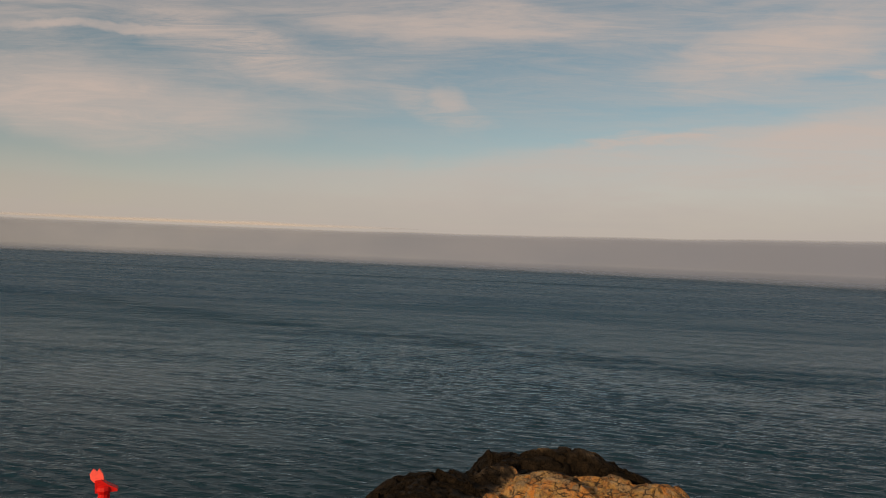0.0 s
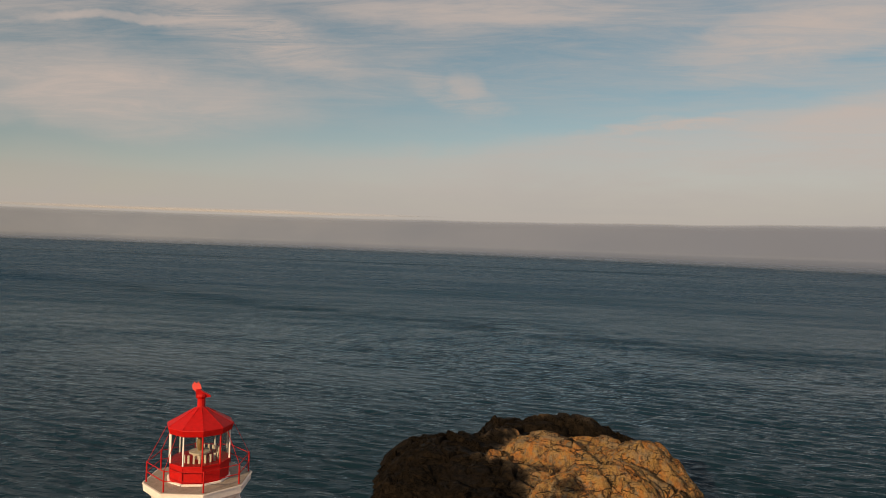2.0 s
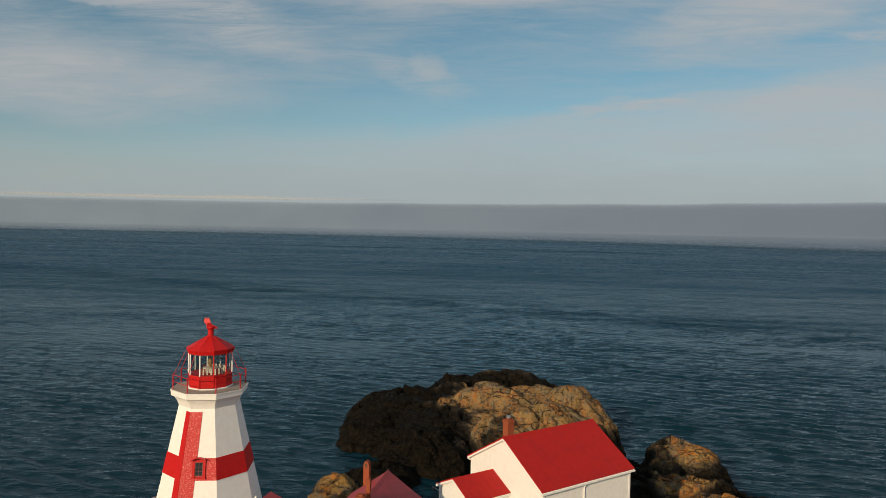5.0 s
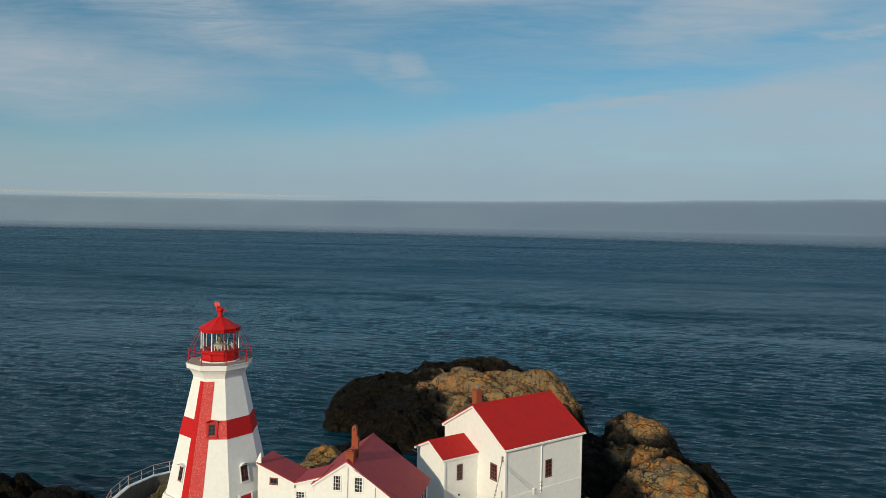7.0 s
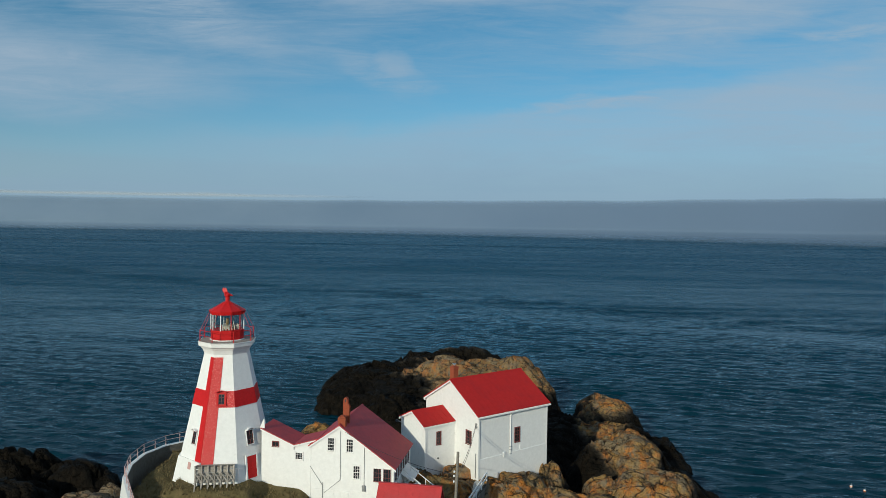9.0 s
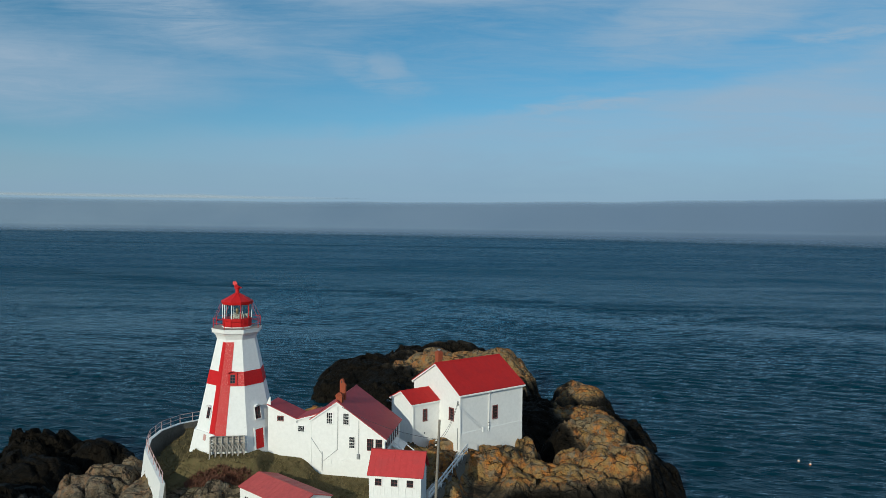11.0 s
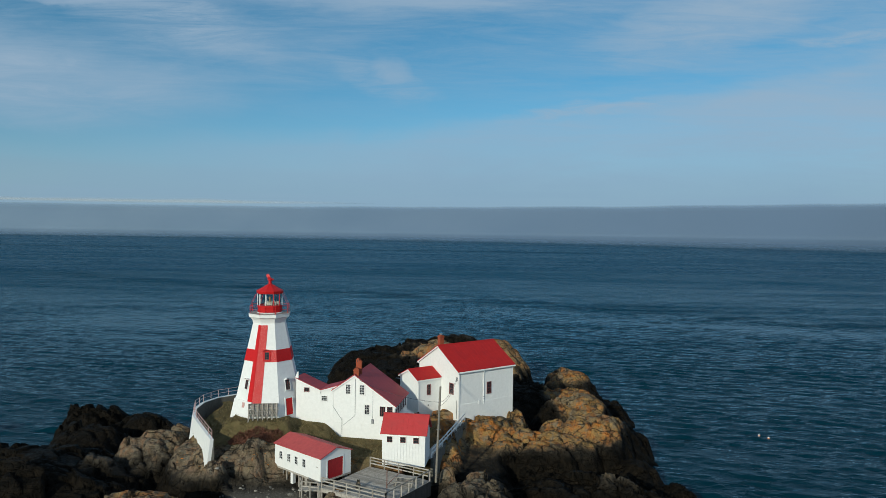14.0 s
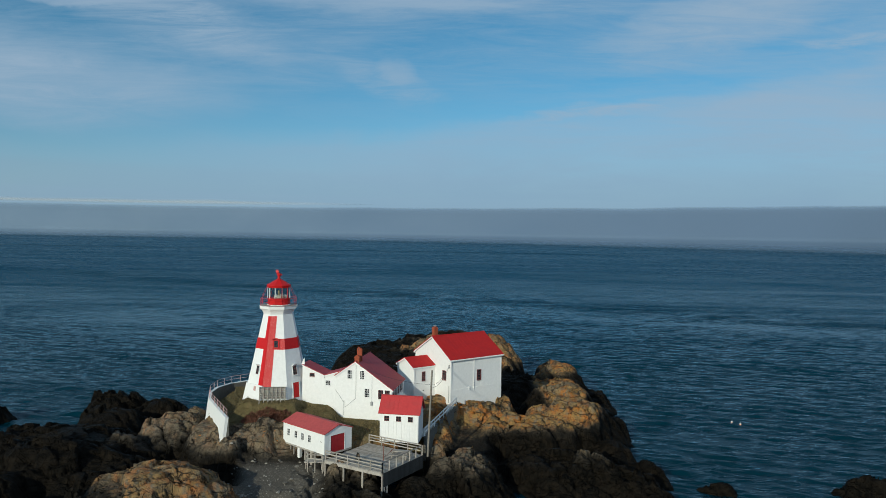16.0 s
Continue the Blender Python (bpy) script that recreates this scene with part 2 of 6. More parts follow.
def rock_material():
    m = bpy.data.materials.new("shore_rock")
    m.use_nodes = True
    t = m.node_tree
    link = t.links.new
    b = t.nodes["Principled BSDF"]
    b.inputs["Roughness"].default_value = 0.85
    b.inputs["Specular IOR Level"].default_value = 0.15
    g = node(t, "ShaderNodeNewGeometry")
    split = node(t, "ShaderNodeSeparateXYZ"); link(g.outputs["Position"], split.inputs[0])

    def noise_of(scale, detail=8.0, rough=0.65, warp=0.0):
        n = node(t, "ShaderNodeTexNoise", Scale=scale, Detail=detail, Roughness=rough, Distortion=warp); link(g.outputs["Position"], n.inputs["Vector"])
        return n.outputs["Fac"]

    def ramp(value, low, high, to0=0.0, to1=1.0):
        r = node(t, "ShaderNodeMapRange", interpolation_type="SMOOTHSTEP"); link(value, r.inputs["Value"])
        for k, v in (("From Min", low), ("From Max", high), ("To Min", to0), ("To Max", to1)):
            r.inputs[k].default_value = v
        return r.outputs[0]

    def mixed(fac, one, two, mode="MIX"):
        x = node(t, "ShaderNodeMix", data_type="RGBA", blend_type=mode)
        link(fac, x.inputs["Factor"])
        for key, v in (("A", one), ("B", two)):
            if isinstance(v, tuple):
                x.inputs[key].default_value = (*v, 1)
            else:
                link(v, x.inputs[key])
        return x.outputs["Result"]

    def math_of(kind, one, two):
        x = node(t, "ShaderNodeMath", operation=kind)
        for k, v in enumerate((one, two)):
            if isinstance(v, (int, float)):
                x.inputs[k].default_value = v
            else:
                link(v, x.inputs[k])
        return x.outputs[0]

    stone = mixed(ramp(noise_of(0.35), 0.35, 0.65), (0.235, 0.175, 0.095), (0.15, 0.12, 0.08))
    stone = mixed(ramp(noise_of(1.6), 0.45, 0.75, 0, 0.6), stone, (0.26, 0.22, 0.155))
    lichen = ramp(noise_of(0.28, 6, 0.6, 0.8), 0.33, 0.5)
    lichen = math_of("MULTIPLY", lichen, ramp(noise_of(1.1, 6, 0.6), 0.36, 0.5))
    shore = node(t, "ShaderNodeAttribute", attribute_name="tideline")
    high = math_of("ADD", math_of("SUBTRACT", split.outputs["Z"], shore.outputs["Fac"]), math_of("ADD", math_of("MULTIPLY", noise_of(0.16, 7, 0.6), 5.0), 3.0))
    lichen = math_of("MULTIPLY", lichen, ramp(high, 5.0, 6.2))
    bare = node(t, "ShaderNodeAttribute", attribute_name="bare")
    lichen = math_of("MULTIPLY", lichen, ramp(bare.outputs["Fac"], 0.0, 1.0, 1.0, 0.2))
    stone = mixed(ramp(bare.outputs["Fac"], 0.0, 1.0, 0.0, 0.75), stone, mixed(ramp(noise_of(1.5), 0.35, 0.7), (0.1, 0.088, 0.068), (0.21, 0.187, 0.148)))
    stone = mixed(math_of("MULTIPLY", lichen, 0.95), stone, mixed(ramp(noise_of(0.7, 4), 0.42, 0.6), (0.34, 0.2, 0.055), (0.44, 0.155, 0.017)))
    stone = mixed(ramp(noise_of(4.5, 10, 0.75), 0.3, 0.7), mixed(ramp(noise_of(9.0, 4), 0.2, 0.8, 0.65, 0.9), (0, 0, 0), stone), mixed(ramp(noise_of(0.9), 0.3, 0.7, 0.0, 0.2), stone, (0.4, 0.34, 0.25)))
    # black crust lichen in blotches
    crust = math_of("MULTIPLY", ramp(noise_of(0.55, 9, 0.7, 0.5), 0.47, 0.6), ramp(noise_of(2.8, 6, 0.7), 0.35, 0.6))
    stone = mixed(math_of("MULTIPLY", crust, 0.8), stone, (0.05, 0.042, 0.032))
    # crack lines darkened in the colour, for the shade inside the fissures
    tilted = node(t, "ShaderNodeMapping"); link(g.outputs["Position"], tilted.inputs[0]); tilted.inputs["Scale"].default_value, tilted.inputs["Rotation"].default_value = (0.6, 1.3, 1.3), (0.3, 0.2, 0.55)
    stir0 = node(t, "ShaderNodeTexNoise", Scale=0.9, Detail=5.0, Roughness=0.6); link(g.outputs["Position"], stir0.inputs["Vector"])
    swerve = node(t, "ShaderNodeMix", data_type="RGBA", blend_type="ADD"); swerve.inputs["Factor"].default_value = 0.9; link(tilted.outputs[0], swerve.inputs["A"]); link(stir0.outputs["Color"], swerve.inputs["B"])
    vein = node(t, "ShaderNodeTexVoronoi", feature="DISTANCE_TO_EDGE", Scale=0.62); link(swerve.outputs["Result"], vein.inputs["Vector"])
    shaded_crack = math_of("MULTIPLY", ramp(vein.outputs["Distance"], 0.012, 0.05, 1.0, 0.0), ramp(noise_of(0.5, 4), 0.4, 0.55))
    stone = mixed(math_of("MULTIPLY", shaded_crack, 0.85), stone, (0.03, 0.025, 0.02))
    spots = math_of("MULTIPLY", ramp(noise_of(3.5, 4, 0.6), 0.62, 0.7), ramp(noise_of(0.3, 3), 0.45, 0.65))
    stone = mixed(math_of("MULTIPLY", spots, ramp(high, 5.2, 6.4)), stone, (0.5, 0.18, 0.02))
    # the belt between the tides is black with weed and wet
    weed = mixed(ramp(noise_of(1.3), 0.35, 0.7), (0.0045, 0.004, 0.003), (0.015, 0.0115, 0.0075))
    tide = math_of("MULTIPLY", ramp(high, 4.2, 8.0), ramp(noise_of(0.8, 8, 0.7), 0.2, 0.55, 0.35, 1.0))
    tide = ramp(math_of("ADD", tide, math_of("MULTIPLY", noise_of(2.4, 6), 0.35)), 0.3, 0.85)
    damp = mixed(ramp(noise_of(1.1, 8, 0.7), 0.35, 0.7), (0.02, 0.017, 0.013), (0.062, 0.05, 0.035))
    colour = mixed(ramp(math_of("ADD", high, math_of("MULTIPLY", noise_of(0.5, 7, 0.65), 3.0)), 5.8, 8.0), weed, damp)
    colour = mixed(tide, colour, stone)
    # turf and bare earth, where the plan lays it
    turf = node(t, "ShaderNodeAttribute", attribute_name="turf")
    grass = mixed(ramp(noise_of(0.9), 0.35, 0.65), (0.085, 0.07, 0.028), (0.15, 0.112, 0.05))
    grass = mixed(ramp(noise_of(6.0), 0.4, 0.7), grass, (0.11, 0.092, 0.04))
    colour = mixed(turf.outputs["Fac"], colour, grass)
    pebble = node(t, "ShaderNodeAttribute", attribute_name="shingle")
    stones = node(t, "ShaderNodeTexVoronoi", Scale=4.0); link(g.outputs["Position"], stones.inputs["Vector"])
    gravel = mixed(ramp(stones.outputs["Distance"], 0.0, 0.5), (0.14, 0.125, 0.105), (0.075, 0.068, 0.058))
    gravel = mixed(ramp(noise_of(5.0), 0.6, 0.72), gravel, (0.4, 0.38, 0.34))
    colour = mixed(pebble.outputs["Fac"], colour, gravel)
    link(colour, b.inputs["Base Color"])
    link(ramp(high, 4.6, 6.2, 0.6, 0.9), b.inputs["Roughness"])
    link(ramp(high, 4.0, 6.2, 0.05, 0.15), b.inputs["Specular IOR Level"])
    crack = node(t, "ShaderNodeTexVoronoi", feature="DISTANCE_TO_EDGE", Scale=0.9); 
    warp = node(t, "ShaderNodeMapping"); link(g.outputs["Position"], warp.inputs[0]); warp.inputs["Scale"].default_value = (1, 1, 0.5)
    link(warp.outputs[0], crack.inputs["Vector"])
    crack2 = node(t, "ShaderNodeTexVoronoi", feature="DISTANCE_TO_EDGE", Scale=0.75)
    slant = node(t, "ShaderNodeMapping"); link(g.outputs["Position"], slant.inputs[0]); slant.inputs["Scale"].default_value, slant.inputs["Rotation"].default_value = (0.5, 1.6, 1.2), (0.3, 0.2, 0.55)
    bent = node(t, "ShaderNodeMix", data_type="RGBA", blend_type="ADD"); bent.inputs["Factor"].default_value = 0.5; link(slant.outputs[0], bent.inputs["A"])
    stir = node(t, "ShaderNodeTexNoise", Scale=1.2, Detail=4.0); link(g.outputs["Position"], stir.inputs["Vector"]); link(stir.outputs["Color"], bent.inputs["B"])
    link(bent.outputs["Result"], crack2.inputs["Vector"])
    seams = math_of("MULTIPLY", math_of("MULTIPLY", math_of("SUBTRACT", ramp(crack2.outputs["Distance"], 0.0, 0.06), 1.0), math_of("MULTIPLY", ramp(noise_of(0.8, 5), 0.45, 0.6), ramp(math_of("ADD", turf.outputs["Fac"], pebble.outputs["Fac"]), 0.0, 0.5, 1.0, 0.0))), 0.6)
    beds = node(t, "ShaderNodeMapping"); link(g.outputs["Position"], beds.inputs[0]); beds.inputs["Scale"].default_value, beds.inputs["Rotation"].default_value = (0.35, 0.35, 3.2), (0.35, -0.22, 0.4)
    layer = node(t, "ShaderNodeTexNoise", Scale=1.0, Detail=6.0, Roughness=0.7, Distortion=0.3); link(beds.outputs[0], layer.inputs["Vector"])
    seams = math_of("ADD", seams, math_of("MULTIPLY", layer.outputs["Fac"], 0.4))
    seams = math_of("SUBTRACT", seams, math_of("MULTIPLY", shaded_crack, 0.7))
    height = math_of("ADD", math_of("ADD", seams, math_of("MULTIPLY", noise_of(2.5, 10, 0.68), 0.75)), math_of("MULTIPLY", ramp(crack.outputs["Distance"], 0.0, 0.05), 0.15))
    bp = node(t, "ShaderNodeBump", Strength=1.0, Distance=0.3); link(math_of("MULTIPLY", ramp(turf.outputs["Fac"], 0.2, 0.9, 1.0, 0.25), ramp(pebble.outputs["Fac"], 0.2, 0.9, 1.0, 0.35)), bp.inputs["Strength"]); link(height, bp.inputs["Height"]); link(bp.outputs[0], b.inputs["Normal"])
    return m


ROCK = rock_material()


def water_material():
    m = bpy.data.materials.new("sea_water")
    m.use_nodes = True
    t = m.node_tree
    link = t.links.new
    t.nodes.clear()
    g = node(t, "ShaderNodeNewGeometry")

    def waves(turn, scale, stretch, detail, rough=0.55, warp=0.4):
        mp = node(t, "ShaderNodeMapping"); link(g.outputs["Position"], mp.inputs[0])
        mp.inputs["Rotation"].default_value, mp.inputs["Scale"].default_value = (0, 0, radians(turn)), (stretch, 1, 1)
        n = node(t, "ShaderNodeTexNoise", Scale=scale, Detail=detail, Roughness=rough, Distortion=warp); link(mp.outputs[0], n.inputs["Vector"])
        return n.outputs["Fac"]

    def times(v, k, plus=None):
        x = node(t, "ShaderNodeMath", operation="MULTIPLY_ADD"); link(v, x.inputs[0]); x.inputs[1].default_value = k
        x.inputs[2].default_value = 0.0
        if plus:
            link(plus, x.inputs[2])
        return x.outputs[0]

    def spread(v, low, high, to0, to1):
        r = node(t, "ShaderNodeMapRange", interpolation_type="SMOOTHSTEP"); link(v, r.inputs["Value"])
        for k, x in (("From Min", low), ("From Max", high), ("To Min", to0), ("To Max", to1)):
            r.inputs[k].default_value = x
        return r.outputs[0]

    # long-crested chop: short ripples close by, broader crests that still show far off
    h = times(waves(-14, 0.9, 0.35, 3, 0.55, 0.6), 0.48)
    h = times(waves(-10, 0.42, 0.32, 3, 0.5, 0.5), 0.8, h)
    h = times(waves(-20, 2.6, 0.45, 2, 0.5, 0.4), 0.08, h)
    far = node(t, "ShaderNodeAttribute", attribute_name="ruffle")
    swell = node(t, "ShaderNodeMath", operation="MULTIPLY_ADD"); link(waves(-6, 0.2, 0.75, 6, 0.72, 0.6), swell.inputs[0]); link(h, swell.inputs[2])
    link(spread(far.outputs["Fac"], 0.1, 0.9, 0.7, 3.4), swell.inputs[1])
    h = swell.outputs[0]
    wind = node(t, "ShaderNodeAttribute", attribute_name="wind")
    bp = node(t, "ShaderNodeBump", Distance=0.62); link(h, bp.inputs["Height"]); link(spread(wind.outputs["Fac"], 0.0, 1.0, 0.4, 1.0), bp.inputs["Strength"])
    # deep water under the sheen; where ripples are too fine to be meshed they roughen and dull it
    # far water is painted bluer and brighter, for sky light the gloss leaves out
    sky_tone = node(t, "ShaderNodeMix", data_type="RGBA"); link(far.outputs["Fac"], sky_tone.inputs["Factor"])
    sky_tone.inputs["A"].default_value, sky_tone.inputs["B"].default_value = (0.001, 0.019, 0.031, 1), (0.001, 0.041, 0.084, 1)
    deep = node(t, "ShaderNodeBsdfDiffuse"); link(sky_tone.outputs["Result"], deep.inputs["Color"])
    sheen = node(t, "ShaderNodeBsdfGlossy", Color=(0.86, 0.95, 1.0, 1)); link(bp.outputs[0], sheen.inputs["Normal"])
    link(spread(far.outputs["Fac"], 0.0, 1.0, 0.1, 0.28), sheen.inputs["Roughness"])
    edge = node(t, "ShaderNodeFresnel", IOR=1.333); link(bp.outputs[0], edge.inputs["Normal"])
    steep = node(t, "ShaderNodeMath", operation="MULTIPLY"); link(spread(far.outputs["Fac"], 0.0, 1.0, 0.74, 0.42), steep.inputs[0]); link(spread(wind.outputs["Fac"], 0.45, 1.3, 1.0, 0.42), steep.inputs[1])
    gloss = node(t, "ShaderNodeMath", operation="MULTIPLY"); link(edge.outputs[0], gloss.inputs[0]); link(steep.outputs[0], gloss.inputs[1])
    mix = node(t, "ShaderNodeMixShader"); link(gloss.outputs[0], mix.inputs[0]); link(deep.outputs[0], mix.inputs[1]); link(sheen.outputs[0], mix.inputs[2])
    out = node(t, "ShaderNodeOutputMaterial"); link(mix.outputs[0], out.inputs[0])
    return m


WATER = water_material()


def fog_material():
    m = bpy.data.materials.new("fog")
    m.use_nodes = True
    t = m.node_tree
    link = t.links.new
    t.nodes.clear()
    at = node(t, "ShaderNodeAttribute", attribute_name="dense")
    g = node(t, "ShaderNodeNewGeometry")
    mp = node(t, "ShaderNodeMapping"); link(g.outputs["Position"], mp.inputs[0]); mp.inputs["Scale"].default_value = (0.002, 0.002, 0.004)
    n = node(t, "ShaderNodeTexNoise", Scale=1.0, Detail=5.0); link(mp.outputs[0], n.inputs["Vector"])
    mixc = node(t, "ShaderNodeMix", data_type="RGBA"); link(n.outputs["Fac"], mixc.inputs["Factor"])
    mixc.inputs["A"].default_value, mixc.inputs["B"].default_value = (0.1, 0.15, 0.23, 1), (0.2, 0.255, 0.335, 1)
    sp = node(t, "ShaderNodeSeparateXYZ"); link(g.outputs["Position"], sp.inputs[0])
    east = node(t, "ShaderNodeMapRange"); link(sp.outputs["X"], east.inputs["Value"])
    east.inputs["From Min"].default_value, east.inputs["From Max"].default_value = -1500, 1300
    drift = node(t, "ShaderNodeMix", data_type="RGBA"); link(east.outputs[0], drift.inputs["Factor"]); link(mixc.outputs["Result"], drift.inputs["A"])
    drift.inputs["B"].default_value = (0.115, 0.16, 0.245, 1)
    pale = node(t, "ShaderNodeAttribute", attribute_name="pale")
    crest = node(t, "ShaderNodeMix", data_type="RGBA"); link(pale.outputs["Fac"], crest.inputs["Factor"]); link(drift.outputs["Result"], crest.inputs["A"])
    crest.inputs["B"].default_value = (0.36, 0.38, 0.4, 1)
    d = node(t, "ShaderNodeBsdfDiffuse"); link(crest.outputs["Result"], d.inputs["Color"])
    even = node(t, "ShaderNodeCombineXYZ", X=-0.3, Y=-0.85, Z=0.43); link(even.outputs[0], d.inputs["Normal"])
    clear = node(t, "ShaderNodeBsdfTransparent")
    mix = node(t, "ShaderNodeMixShader"); link(at.outputs["Fac"], mix.inputs[0]); link(clear.outputs[0], mix.inputs[1]); link(d.outputs[0], mix.inputs[2])
    out = node(t, "ShaderNodeOutputMaterial"); link(mix.outputs[0], out.inputs[0])
    return m


FOG = fog_material()


# ---- building blocks ----
def part(name, bm, mat, parent=None, label="", m=None):
    """Links a bmesh as one mesh object, under a thing or a part where one is given."""
    me = bpy.data.meshes.new(name)
    bmesh.ops.recalc_face_normals(bm, faces=bm.faces)
    bm.to_mesh(me); bm.free()
    me.materials.append(mat)
    ob = new(name, me)
    ob.parent = parent
    if m is not None:
        ob.matrix_basis = m
    if label:
        tagged(ob, label)
    return ob


def again(ob, m, parent=None):
    """Another object on the same mesh."""
    o = new(ob.name.split(".")[0], ob.data)
    o.parent = parent if parent else ob.parent
    o.matrix_basis = m
    return o


def thing(name, m, label, category, group="", kind=""):
    ob = new(name)
    ob.matrix_basis = m
    ob.empty_display_size = 0.3
    return tagged(ob, label, category, group, kind)


def box(bm, lo, hi, m=None, bevel=0.0):
    x0, y0, z0 = lo
    x1, y1, z1 = hi
    vs = [bm.verts.new(v) for v in ((x0, y0, z0), (x1, y0, z0), (x1, y1, z0), (x0, y1, z0), (x0, y0, z1), (x1, y0, z1), (x1, y1, z1), (x0, y1, z1))]
    fs = [bm.faces.new([vs[i] for i in f]) for f in ((3, 2, 1, 0), (4, 5, 6, 7), (0, 1, 5, 4), (1, 2, 6, 5), (2, 3, 7, 6), (3, 0, 4, 7))]
    if bevel:
        out = bmesh.ops.bevel(bm, geom=list({e for f in fs for e in f.edges}), offset=bevel, segments=1, affect="EDGES")
        vs = list({v for v in vs if v.is_valid} | {v for f in out["faces"] for v in f.verts})
    if m is not None:
        bmesh.ops.transform(bm, matrix=m, verts=vs)
    return vs


def boxed(*boxes, bevel=0.0):
    bm = bmesh.new()
    for lo, hi in boxes:
        box(bm, lo, hi, None, bevel)
    return bm


def beam(bm, a, b, w, h=None, sides=4):
    """A bar from a to b: square, or round with more sides."""
    a, b = Vector(a), Vector(b)
    q = (b - a).to_track_quat("Z", "Y").to_matrix()
    h = h or w
    rings = []
    for p in (a, b):
        ring = []
        for k in range(sides):
            g = 2 * math.pi * (k + 0.5) / sides
            r = 0.7071 if sides == 4 else 0.5
            ring.append(bm.verts.new(p + q @ Vector((math.cos(g) * w * r, math.sin(g) * h * r, 0))))
        rings.append(ring)
    for k in range(sides):
        bm.faces.new((rings[0][k], rings[0][(k + 1) % sides], rings[1][(k + 1) % sides], rings[1][k]))
    bm.faces.new(rings[0][::-1]); bm.faces.new(rings[1])


def bar(a, b, w, h=None, sides=4):
    bm = bmesh.new()
    beam(bm, a, b, w, h, sides)
    return bm


def prism(poly, y0, y1):
    """A polygon in x and z, drawn out along y."""
    bm = bmesh.new()
    f = [bm.verts.new((x, y0, z)) for x, z in poly]
    b = [bm.verts.new((x, y1, z)) for x, z in poly]
    bm.faces.new(f); bm.faces.new(b[::-1])
    n = len(poly)
    for k in range(n):
        bm.faces.new((f[k], b[k], b[(k + 1) % n], f[(k + 1) % n]))
    return bm


def lathe(profile, sides, turn=0.0, closed=True):
    """Rings of (radius, z), with so many sides."""
    bm = bmesh.new()
    rings = []
    for r, z in profile:
        rings.append([bm.verts.new((r * math.sin(turn + 2 * math.pi * k / sides), -r * math.cos(turn + 2 * math.pi * k / sides), z)) for k in range(sides)])
    for one, two in zip(rings, rings[1:]):
        for k in range(sides):
            bm.faces.new((one[k], one[(k + 1) % sides], two[(k + 1) % sides], two[k]))
    if closed:
        bm.faces.new(rings[0][::-1]); bm.faces.new(rings[-1])
    return bm


def slab(corners, thick):
    """A board on four corners, thickened downwards."""
    bm = bmesh.new()
    c = [Vector(v) for v in corners]
    n = (c[1] - c[0]).cross(c[3] - c[0]).normalized()
    if n.z < 0:
        n = -n
    top = [bm.verts.new(v) for v in c]
    low = [bm.verts.new(v - n * thick) for v in c]
    bm.faces.new(top); bm.faces.new(low[::-1])
    for k in range(4):
        bm.faces.new((top[k], low[k], low[(k + 1) % 4], top[(k + 1) % 4]))
    return bm


def facing(origin, outward):
    """The pose of a wall element: x along the wall, -y outwards, z up (leaning with the wall)."""
    y = -Vector(outward).normalized()
    x = y.cross(Vector((0, 0, 1))).normalized()
    z = x.cross(y)
    return Matrix.Translation(origin) @ Matrix((x, y, z)).transposed().to_4x4()


SHARED = {}


